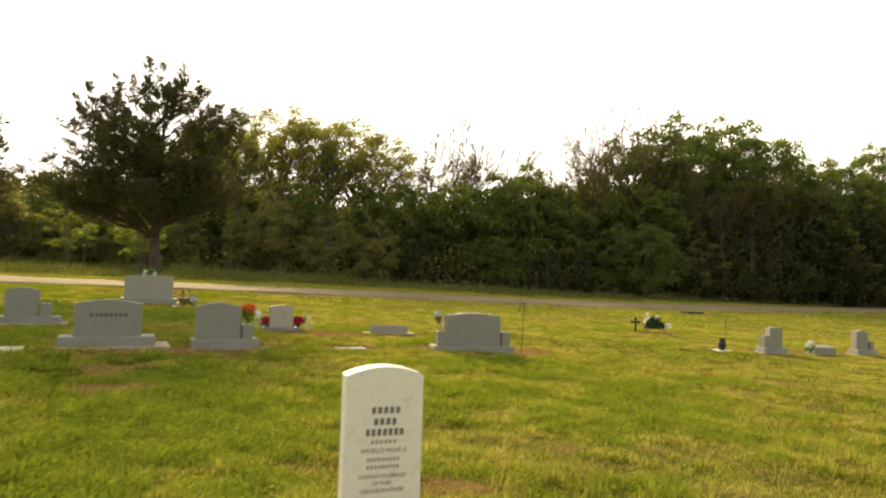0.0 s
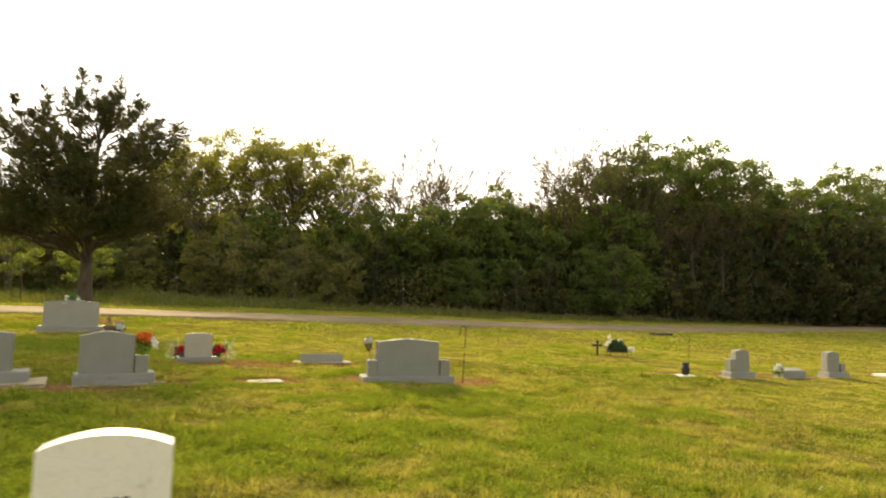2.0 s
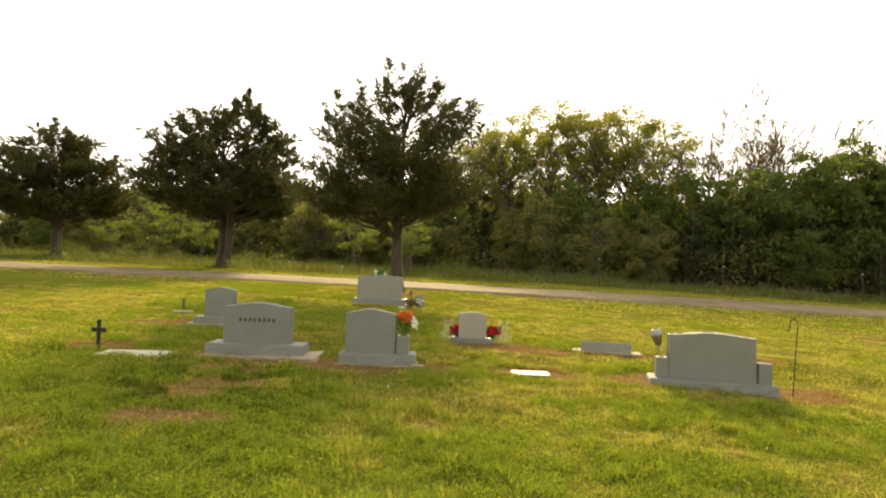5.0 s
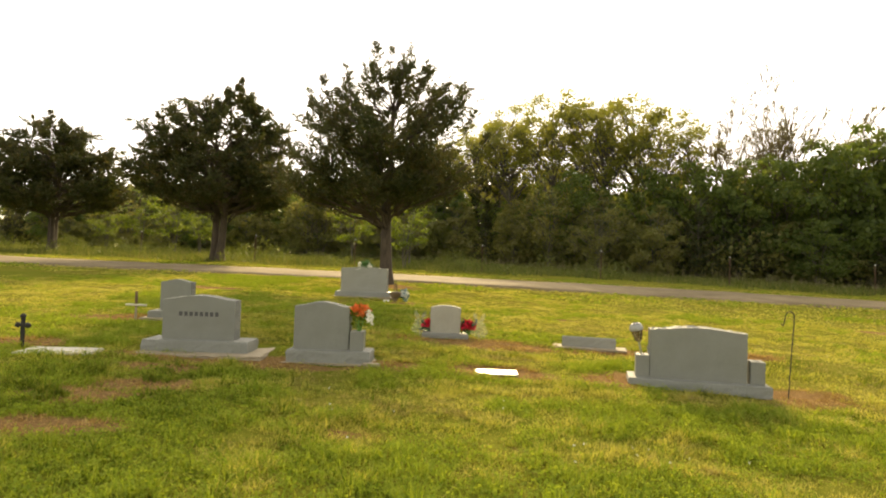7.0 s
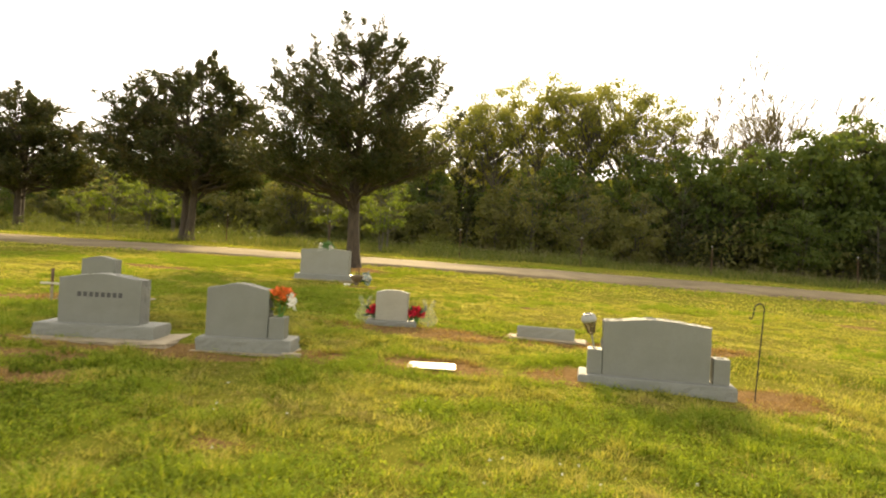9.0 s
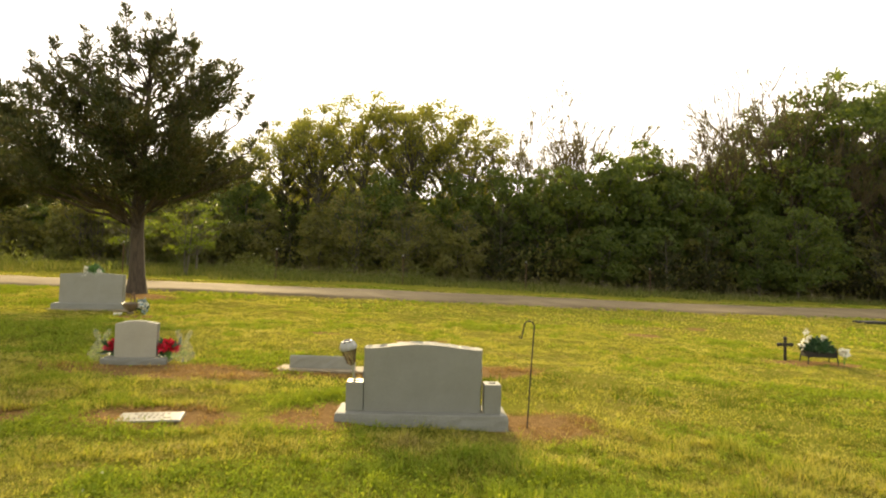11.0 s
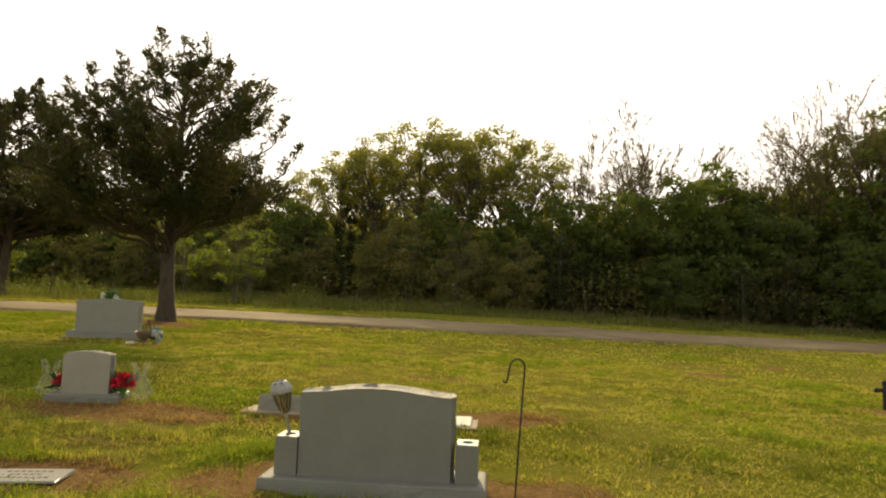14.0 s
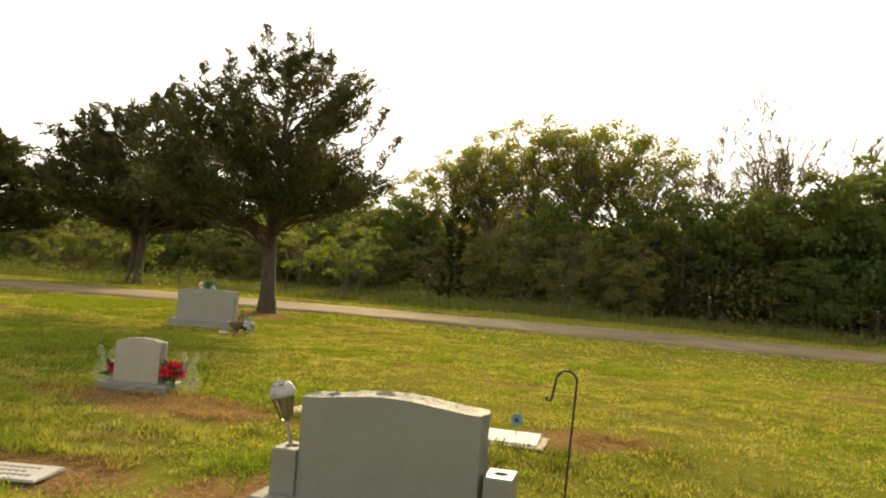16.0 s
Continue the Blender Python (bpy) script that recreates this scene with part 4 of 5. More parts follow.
def slab_up(rng, outline, depth, pitch, layers=5, taper=0.0):
    """A standing tablet: smooth faces front and back, its edge rough-hewn by pitch metres."""
    bm = bmesh.new()
    loops = []
    cx = 0.0
    for k in range(layers):
        share = k / (layers - 1)
        rough = pitch * math.sin(math.pi * share)
        ring = []
        for x, z in outline:
            j = rough * rng.uniform(-0.2, 1.0)
            dx = (1 if x > cx else -1) * (j if abs(x) > 0.985 * max(abs(p[0]) for p in outline) else 0)
            dz = j if z > 0.5 * max(p[1] for p in outline) and dx == 0 else 0
            ring.append(bm.verts.new((x + dx, depth * share + taper * z / 1.0, z + dz - 0.35 * rough * (dz > 0))))
        loops.append(ring)
    n = len(outline)
    for a, b in zip(loops, loops[1:]):
        for i in range(n):
            bm.faces.new((a[i], a[(i + 1) % n], b[(i + 1) % n], b[i])).material_index = 1
    bm.faces.new(loops[0])
    bm.faces.new(loops[-1][::-1])
    return bm


def block(rng, w, d, h, pitch, slope=0.0, step=0.05):
    """A low base stone: flat top, rough-hewn sides. slope: how much higher its back is."""
    bm = bmesh.new()
    nx, ny = max(3, int(w / step)), max(3, int(d / step))
    plan = [(-w / 2 + w * i / nx, -d / 2) for i in range(nx)] + [(w / 2, -d / 2 + d * i / ny) for i in range(ny)]
    plan += [(w / 2 - w * i / nx, d / 2) for i in range(nx)] + [(-w / 2, d / 2 - d * i / ny) for i in range(ny)]
    rings = []
    for share in (-0.25, 0.15, 0.45, 0.75, 0.96, 1.0):
        ring = []
        for x, y in plan:
            bulge = pitch * (rng.uniform(0.1, 1.0) if 0 < share < 0.96 else (0.15 if share > 0.9 else 0.6))
            z = (h + slope * (y / d + 0.5)) * share
            lx, ly = (1 if x > 0 else -1) * (abs(x) > w / 2 - 1e-6), (1 if y > 0 else -1) * (abs(y) > d / 2 - 1e-6)
            cut = -0.008 if share == 1.0 else 0.0
            ring.append(bm.verts.new((x + lx * (bulge + cut), y + ly * (bulge + cut), z)))
        rings.append(ring)
    n = len(plan)
    for a, b in zip(rings, rings[1:]):
        for i in range(n):
            bm.faces.new((a[i], a[(i + 1) % n], b[(i + 1) % n], b[i]))
    bm.faces.new(rings[0][::-1])
    bm.faces.new(rings[-1])
    return bm


def shifted(bm, x, y, z, yaw=0.0):
    bmesh.ops.transform(bm, matrix=pose(x, y, z, 0, 0, yaw), verts=bm.verts[:])
    return bm


def vase_block(w, h, hole, deep=1.0):
    """A square stone vase with a round hole in its top."""
    bm = bmesh.new()
    m = 16
    sq = []
    for k in range(m):
        a = k * math.tau / m
        c, s = math.cos(a), math.sin(a)
        r = w / 2 / max(abs(c), abs(s))
        sq.append((c * r, s * r))
    rings = [[(x * q, y * q * deep, z) for x, y in sq] for q, z in ((0.97, 0), (1.0, 0.01), (1.0, h - 0.008), (0.95, h))]
    rings += [[(hole * math.cos(k * math.tau / m), hole * math.sin(k * math.tau / m), z) for k in range(m)] for z in (h, h - 0.1)]
    vs = [[bm.verts.new(p) for p in ring] for ring in rings]
    for a, b in zip(vs, vs[1:]):
        for i in range(m):
            bm.faces.new((a[i], a[(i + 1) % m], b[(i + 1) % m], b[i]))
    bm.faces.new(vs[0][::-1])
    bm.faces.new(vs[-1])
    return bm


def letter_bars(parent, rows, y, material=None):
    """Engraved lines as plain bars: x, z, width, height, number of bars; one part for each bar."""
    for x, z, w, h, n in rows:
        step = w / n
        bm = bmesh.new()
        box(bm, -step * 0.32, -0.0025, -h / 2, step * 0.32, 0.004, h / 2)
        first = part("engraved_bar", bm, material or ENGRAVED, parent)
        first.location = (x - w / 2 + step / 2, y, z)
        for k in range(1, n):
            bar = new("engraved_bar", first.data)
            bar.parent = parent
            bar.location = (x - w / 2 + (k + 0.5) * step, y, z)


def words(parent, text, x, z, height, y, material):
    """Readable engraved words, standing on the stone's face."""
    cu = bpy.data.curves.new("lettering", "FONT")
    cu.body, cu.size, cu.align_x, cu.extrude = text, height * 1.4, "CENTER", 0.0015
    tmp = bpy.data.objects.new("lettering", cu)
    scene.collection.objects.link(tmp)
    me = bpy.data.meshes.new_from_object(tmp.evaluated_get(bpy.context.evaluated_depsgraph_get()))
    bpy.data.objects.remove(tmp)
    bpy.data.curves.remove(cu)
    me.transform(pose(x, y - 0.0012, z - height / 2, 90, 0, 0))
    me.name = "lettering"
    mesh_part("lettering", me, material, parent, "grey engraved lettering")


def headstone(seed, label, x, y, yaw, w, h, crown, depth, base_w, base_d, base_h, base_x=0.0, stone=None, rough=0.008, vases=(), pad=None, lead=0.07, z=None, outline=None, base_stone=None):
    """A tablet on a base, its face towards -y. x, y: the middle of the face's foot. vases: (x, height, width)."""
    rng = np.random.default_rng(seed)
    ob = thing("headstone", label, "headstone", x, y, z, yaw, "headstones")
    lift = 0.0
    if pad:
        part("foundation", shifted(block(rng, pad[0], pad[1], pad[2], 0.035, 0, 0.08), base_x, base_d / 2 - lead, 0), CONCRETE, ob, "pale concrete foundation")
        lift = pad[2]
    part("base", shifted(block(rng, base_w, base_d, base_h, 0.010), base_x, base_d / 2 - lead, lift), base_stone or GRANITE_ROUGH, ob, "rough-sided granite base")
    tab = slab_up(rng, outline or serpentine(w, h, crown), depth, rough, 7)
    tablet = part("tablet", shifted(tab, 0, 0, lift + base_h - 0.004), stone or GRANITE, ob)
    tablet.data.materials.append(PITCHED if rough > 0.005 else stone or GRANITE)
    for vx, vh, vw in vases:
        part("vase", shifted(vase_block(vw, vh, vw * 0.27, 1.3), vx, depth * 0.32, lift + base_h - 0.002), stone or GRANITE, ob, "square granite vase with a round hole")
    return ob, tablet, lift + base_h


# Marble soldier's stone nearest the start: inscription in shallow relief.
def marble_stone():
    ob = thing("headstone", "upright white marble headstone with a curved top", "headstone", 0.2845, 4.889, None, 21.6, "headstones")
    rng = np.random.default_rng(3)
    top = 0.695 - ground_z(0.2845, 4.889)
    foot = 0.08
    bm = slab_up(rng, [(x, z) for x, z in arc_top(0.335, top + foot, 0.036)], 0.10, 0.0, 4)
    bmesh.ops.bevel(bm, geom=[e for e in bm.edges if len(e.link_faces) == 2 and e.calc_face_angle() > 1.0], offset=0.004, segments=2, affect="EDGES")
    for f in bm.faces:
        f.material_index = 0
    slab = part("slab", shifted(bm, 0, 0, -foot), MARBLE, ob)
    grey = plain("worn grey lettering", (0.15, 0.145, 0.14), 0.9, 0, 0.35, 90)
    faint = plain("faint worn lettering", (0.30, 0.29, 0.27), 0.9, 0, 0.25, 90)
    letter_bars(slab, [(0.006, top - 0.145, 0.130, 0.027, 5), (0.004, top - 0.193, 0.105, 0.027, 4), (0.004, top - 0.237, 0.170, 0.028, 7)], 0, grey)
    letter_bars(slab, [(0.0, top - 0.277, 0.115, 0.014, 6), (0.0, top - 0.350, 0.145, 0.014, 9), (0.0, top - 0.381, 0.145, 0.014, 9)], 0, faint)
    words(slab, "WORLD WAR II", 0.0, top - 0.312, 0.020, 0, faint)
    words(slab, "LOVING HUSBAND", 0.0, top - 0.418, 0.017, 0, faint)
    words(slab, "FATHER", 0.0, top - 0.448, 0.017, 0, faint)
    words(slab, "GRANDFATHER", 0.0, top - 0.478, 0.019, 0, faint)


marble_stone()

# Wide granite stone with the lantern, beside the path.
big, big_tablet, big_top = headstone(101, "wide grey granite headstone with serpentine rough-hewn top and two vases", 0.682, 11.478, 15.9, 0.826, 0.445, 0.034, 0.20, 1.20, 0.36, 0.125, 0.0, rough=0.024,
                                     vases=((-0.478, 0.205, 0.12), (0.50, 0.205, 0.12)), pad=(1.34, 0.48, 0.03), lead=0.085, z=-0.006)
# Family stone with the engraved name.
_, fam_tablet, fam_top = headstone(103, "grey granite headstone with serpentine top and one engraved line", -3.715, 9.585, 30.3, 0.715, 0.40, 0.042, 0.19, 1.03, 0.36, 0.11, 0.0, rough=0.016, pad=(1.34, 0.62, 0.034), lead=0.085, z=ground_z(-3.7, 9.6) - 0.009)
letter_bars(fam_tablet, [(0.0, fam_top + 0.255, 0.41, 0.042, 8)], 0)
# Single stone with orange flowers in its vase.
orange_stone, _, orange_top = headstone(107, "grey granite headstone with serpentine top, vase of orange flowers beside it", -2.568, 10.10, 29.0, 0.538, 0.42, 0.045, 0.18, 0.80, 0.33, 0.115, 0.085, rough=0.014, vases=((0.35, 0.19, 0.13),), pad=(0.86, 0.37, 0.016), lead=0.075)
# Small pale stone with red flowers.
small, _, small_top = headstone(109, "small pale granite headstone with curved top and chipped edges", -2.448, 12.340, 27.6, 0.375, 0.325, 0.03, 0.12, 0.58, 0.26, 0.10, 0.0, GRANITE_CREAM, 0.012, pad=None, lead=0.06, z=ground_z(-2.44, 12.34) - 0.04, outline=arc_top(0.375, 0.325, 0.03), base_stone=GRANITE)
# Broad stone by the big cedar.
broad, _, broad_top = headstone(113, "broad pale granite headstone with flowers over its top", -6.84, 16.41, 25.3, 1.02, 0.515, 0.03, 0.2, 1.20, 0.36, 0.10, 0.0, GRANITE_PALE, 0.006, pad=(1.28, 0.46, 0.03), lead=0.08)
# Stone behind the family stone.
behind, _, behind_top = headstone(127, "grey granite headstone with rounded top and side vase", -5.74, 10.84, 29.5, 0.405, 0.385, 0.035, 0.15, 0.80, 0.32, 0.09, 0.08, rough=0.007, vases=((0.30, 0.2, 0.12),), pad=(0.95, 0.45, 0.03), lead=0.075)
# Two small stones further along the row.
headstone(131, "small grey granite headstone with a vase beside it", 6.25, 14.05, 12.0, 0.255, 0.35, 0.025, 0.14, 0.45, 0.26, 0.09, -0.05, rough=0.006, vases=((-0.20, 0.21, 0.11),), pad=(0.52, 0.32, 0.015))
headstone(137, "small grey granite headstone with a low vase", 8.37, 15.01, 12.0, 0.255, 0.35, 0.025, 0.14, 0.42, 0.26, 0.09, 0.05, rough=0.006, vases=((0.20, 0.16, 0.09),), pad=(0.5, 0.32, 0.015))


def low_marker(seed, label, x, y, yaw, w, d, front, back, stone, pad=None, name="grave_marker"):
    """A low bevelled stone, higher at its back, on a pad."""
    rng = np.random.default_rng(seed)
    ob = thing(name, label, "grave marker", x, y, None, yaw, "low grave markers")
    lift = 0.0
    if pad:
        part("pad", block(rng, pad[0], pad[1], pad[2], 0.025, 0, 0.08), CONCRETE, ob, "pale concrete pad")
        lift = pad[2]
    part("stone", shifted(block(rng, w, d, front, 0.008, back - front), 0, 0, lift), stone, ob)
    return ob


low_marker(141, "low pale granite marker on a concrete pad", -0.77, 12.97, 14, 0.63, 0.10, 0.125, 0.075, GRANITE_PALE, (0.86, 0.30, 0.02))
flat = low_marker(143, "flat polished granite marker set in bare soil, worn lines of lettering", -1.0, 10.79, 27, 0.39, 0.21, 0.010, 0.016, MARKER)
for row, (width, count) in enumerate(((0.24, 7), (0.17, 5), (0.28, 9))):
    for k in range(count):
        bm = bmesh.new()
        step = width / count
        box(bm, -step * 0.32, -0.011, 0, step * 0.32, 0.011, 0.0025)
        bar = part("engraved_bar", bm, FAINT, flat)
        bar.matrix_basis = pose((k + 0.5) * step - width / 2, 0.055 - 0.052 * row, 0.0128 + 0.0286 * (0.055 - 0.052 * row), 1.6, 0, 0)
low_marker(147, "low white marker on a concrete pad behind the wide headstone", 0.36, 13.32, 15, 0.54, 0.28, 0.012, 0.034, PALE_STONE, (0.62, 0.36, 0.008))
low_marker(149, "flat pale concrete slab set in the grass", -4.47, 8.66, 33, 0.64, 0.34, 0.014, 0.020, SLAB)
low_marker(151, "low grey marker with white flowers at its end", 7.32, 14.55, 12, 0.44, 0.22, 0.12, 0.15, GRANITE, (0.52, 0.30, 0.015))
low_marker(153, "flat white marker under a dark urn", 5.16, 13.85, 12, 0.34, 0.20, 0.022, 0.030, PALE_STONE)
low_marker(157, "flat pale marker on red soil", 9.9, 15.7, 12, 0.55, 0.3, 0.04, 0.05, PALE_STONE)


# ---------------------------------------------------------------- flowers and ornaments
def blooms(rng, centres, size, petals=12):
    """Many-petalled flower heads joined into one mesh."""
    at, way = [], []
    for c in centres:
        d = rng.normal(size=(petals, 3))
        d /= np.linalg.norm(d, axis=1)[:, None]
        at.append(np.repeat(np.array(c, float)[None], petals, 0) + d * size * 0.15)
        way.append(d)
    return sprays(rng, np.concatenate(at), np.concatenate(way), size, size * 0.36, 0.15)


def stems(parent, rng, foot, heads, r=0.0035, material=None):
    bm = bmesh.new()
    for h in heads:
        mid = ((foot[0] + h[0]) / 2 + rng.normal() * 0.01, (foot[1] + h[1]) / 2, foot[2] * 0.45 + h[2] * 0.55)
        tube(bm, [foot, mid, tuple(h)], r, 5)
    part("stem_bundle", bm, material or STEM_GREEN, parent)


def bloom_set(rng, parent, heads, size, petals, material, name="bloom"):
    """One mesh for each flower head, all on the same mesh data."""
    me = blooms(rng, [(0, 0, 0)], size, petals)
    me.materials.append(material)
    for h in heads:
        ob = new(name, me)
        ob.parent = parent
        ob.matrix_basis = pose(*h, rng.uniform(-40, 40), rng.uniform(-40, 40), rng.uniform(0, 360))


def bouquet(seed, name, label, x, y, z, colour, count, size, spread, height, leaf=True, extra=None, leaf_mat=None, dome=1.0):
    """Artificial flowers: stems, leaves and heads."""
    rng = np.random.default_rng(seed)
    ob = thing(name, label, "flowers", x, y, z)
    heads = [(q * math.cos(k * 2.4), q * math.sin(k * 2.4), height + dome * (spread * 0.7 - 0.55 * q * q / spread) + rng.normal() * 0.008) for k in range(count) for q in (spread * 1.5 * math.sqrt((k + 0.5) / count),)]
    stems(ob, rng, (0, 0, 0), heads)
    bloom_set(rng, ob, heads, size, 26, colour)
    if leaf:
        n = 40
        at = np.c_[rng.normal(size=(n, 2)) * spread * 0.8, rng.uniform(0.3, 0.95, n) * height]
        tagged(mesh_part("greenery", sprays(rng, at, np.repeat([[0, 0, 0.6]], n, 0), 0.10, 0.018, 0.7), leaf_mat or STEM_GREEN, ob), kind="stuff")
    if extra:
        pts, mat_e, s = extra
        bloom_set(rng, ob, pts, s, 16, mat_e, "blossom")
    return ob


def on(ob, x, y, z):
    p = ob.matrix_world @ Vector((x, y, z))
    return p.x, p.y, p.z


scene.view_layers[0].update()
bouquet(201, "flower_bouquet", "orange artificial flowers with white blossoms in a granite vase", *on(orange_stone, 0.36, 0.058, orange_top + 0.135), ORANGE, 12, 0.052, 0.050, 0.250, True,
        ([(0.09, 0.0, 0.245), (0.115, 0.02, 0.22), (0.13, 0.0, 0.19), (0.14, -0.01, 0.16), (0.06, 0.04, 0.25)], WHITE_PETAL, 0.038), LIME_LEAF, 0.3)
bouquet(203, "flower_bouquet", "round bunch of red artificial roses beside the small headstone", *on(small, -0.235, 0.15, 0.05), RED, 17, 0.040, 0.038, 0.15, True, None, DARK_GREEN)
bouquet(207, "flower_bouquet", "round bunch of red artificial roses beside the small headstone", *on(small, 0.285, 0.05, 0.04), RED, 22, 0.043, 0.045, 0.165, True, None, DARK_GREEN)
bouquet(209, "flower_saddle", "green and white artificial flowers on the headstone's top", *on(broad, 0.02, 0.1, broad_top + 0.52), SADDLE_GREEN, 10, 0.075, 0.045, 0.08, True,
        ([(-0.09, -0.12, 0.03), (0.10, 0.0, 0.03), (-0.06, -0.14, 0.09), (0.10, -0.03, 0.07), (-0.10, -0.14, -0.01), (0.09, -0.04, 0.0)], WHITE_PETAL, 0.042))
bouquet(211, "flower_bouquet", "white artificial flowers at the end of a low marker", 7.02, 14.35, None, WHITE_PETAL, 9, 0.055, 0.035, 0.18)


def plastic_ornament(x, y, yaw, label):
    """A flat plain cut-out with two upright lobes, on a stake."""
    ob = thing("garden_ornament", label, "ornament", x, y, None, yaw, "white plastic ornaments")
    out = []
    for k in range(40):
        a = -math.pi / 2 + k * math.tau / 40
        out.append((0.125 * math.cos(a) * (1.0 if math.sin(a) < 0 else 0.75), 0.11 + 0.11 * math.sin(a)))
    bm = bmesh.new()

    def sheet(points):
        a = [bm.verts.new((px, 0, pz)) for px, pz in points]
        b = [bm.verts.new((px, 0.004, pz)) for px, pz in points]
        bm.faces.new(a)
        bm.faces.new(b[::-1])
        for i in range(len(a)):
            bm.faces.new((a[i], a[(i + 1) % len(a)], b[(i + 1) % len(a)], b[i]))

    sheet(out)
    part("body_panel", bm, PLASTIC, ob)
    for side in (-1, 1):
        bm = bmesh.new()
        sheet([(side * 0.045 + 0.030 * math.cos(k * math.tau / 20) + side * 0.02 * math.sin(k * math.tau / 20), 0.262 + 0.06 * math.sin(k * math.tau / 20)) for k in range(20)])
        part("lobe", bm, PLASTIC, ob)
    bm = bmesh.new()
    tube(bm, [(0, 0.002, -0.06), (0, 0.002, 0.05)], 0.004, 6)
    part("stake", bm, GALVANISED, ob)


plastic_ornament(*on(small, -0.33, 0.12, 0)[:2], 32, "translucent white plastic cut-out with two lobes beside headstone")
plastic_ornament(*on(small, 0.43, 0.02, 0)[:2], 20, "translucent white plastic cut-out with two lobes beside headstone")


def lantern(x, y, z):
    ob = thing("solar_lantern", "silver solar stake light standing in the granite vase", "lamp", x, y, z, 20, tilt=(4, -13))
    bm = bmesh.new()
    tube(bm, [(0, 0, -0.09), (0, 0, 0.14)], 0.009, 10)
    part("stake", bm, GALVANISED, ob)
    bm = bmesh.new()
    lathe(bm, [(0.016, 0.112), (0.028, 0.128), (0.051, 0.222), (0.051, 0.228)], 8)
    part("lens", bm, LENS, ob, "amber ribbed lens")
    bm = bmesh.new()
    for k in range(8):
        a = k * math.tau / 8
        tube(bm, [(0.029 * math.cos(a), 0.029 * math.sin(a), 0.127), (0.0525 * math.cos(a), 0.0525 * math.sin(a), 0.226)], 0.003, 5)
    part("cage", bm, RUSTY, ob)
    bm = bmesh.new()
    lathe(bm, [(0.056, 0.224), (0.063, 0.233), (0.063, 0.250), (0.052, 0.275), (0.040, 0.288), (0.038, 0.289)], 8)
    cap = part("cap", bm, LAMP_PLASTIC, ob, "faceted silver cap")
    bm = bmesh.new()
    box(bm, -0.026, -0.022, -0.003, 0.026, 0.022, 0.003, 0.001)
    bmesh.ops.transform(bm, matrix=pose(0, -0.020, 0.2895, 20, 0, 0), verts=bm.verts[:])
    part("solar_panel", bm, SOLAR, cap, "black solar panel")


lantern(*on(big, -0.485, 0.06, big_top + 0.205))


def shepherd_hook(x, y, height, r, label, lean=0.0):
    ob = thing("shepherd_hook", label, "garden hook", x, y, None, 42)
    bm = bmesh.new()
    pts = [(0, 0, -0.1), (lean * 0.5, 0, height * 0.45), (lean, 0, height - r)]
    pts += [(lean - r + r * math.cos(a), 0, height - r + r * math.sin(a)) for a in np.linspace(0.2, math.pi, 10)]
    pts += [(lean - 2 * r - 0.012, 0, height - r - 0.06), (lean - 2 * r - 0.02, 0, height - r - 0.078), (lean - 2 * r - 0.034, 0, height - r - 0.074), (lean - 2 * r - 0.038, 0, height - r - 0.058)]
    tube(bm, pts, 0.005, 8)
    part("rod", bm, BLACK_METAL, ob)


shepherd_hook(1.40, 11.70, 0.765, 0.046, "thin black iron shepherd hook in the grass", 0.05)
tall_rod = thing("thin_stake", "thin dark metal stake behind an urn", "stake", 5.36, 14.12)
bm = bmesh.new()
tube(bm, [(0, 0, -0.1), (0.0, 0, 0.35), (0.015, 0, 0.62)], 0.005, 6)
part("rod", bm, BLACK_METAL, tall_rod)


def cross(x, y, height, width, material, label, bar=0.03, yaw=20.0, deep=0.02):
    ob = thing("grave_cross", label, "cross", x, y, None, yaw)
    bm = bmesh.new()
    box(bm, -bar / 2, -deep / 2, -0.06, bar / 2, deep / 2, height, 0.003)
    part("upright", bm, material, ob)
    bm = bmesh.new()
    box(bm, -width / 2, -deep / 2 - 0.004, height * 0.66, width / 2, deep / 2 + 0.004, height * 0.66 + bar, 0.003)
    part("crossbar", bm, material, ob)
    for px, pz in ((-width / 2, height * 0.66 + bar / 2), (width / 2, height * 0.66 + bar / 2), (0, height)):
        bm = bmesh.new()
        bmesh.ops.create_uvsphere(bm, u_segments=10, v_segments=6, radius=bar * 0.75, matrix=Matrix.Translation((px, 0, pz)))
        part("end_knob", bm, material, ob)


cross(-4.92, 8.56, 0.30, 0.11, BLACK_METAL, "small black metal cross in bare soil", 0.036)
cross(4.44, 16.93, 0.31, 0.19, BLACK_METAL, "small dark metal cross beside a flower stand", 0.040)
post = thing("grave_cross", "small weathered cross with white crossbar and brown post", "cross", -6.0, 10.45, None, 25)
bm = bmesh.new()
box(bm, -0.012, -0.01, -0.05, 0.012, 0.01, 0.17, 0.002)
part("lower_post", bm, CONCRETE, post)
bm = bmesh.new()
box(bm, -0.014, -0.012, 0.17, 0.014, 0.012, 0.38, 0.002)
part("upper_post", bm, BROWN_WOOD, post, "brown wooden post top")
bm = bmesh.new()
box(bm, -0.14, -0.014, 0.19, 0.14, 0.014, 0.214, 0.002)
part("crossbar", bm, SLAB, post)


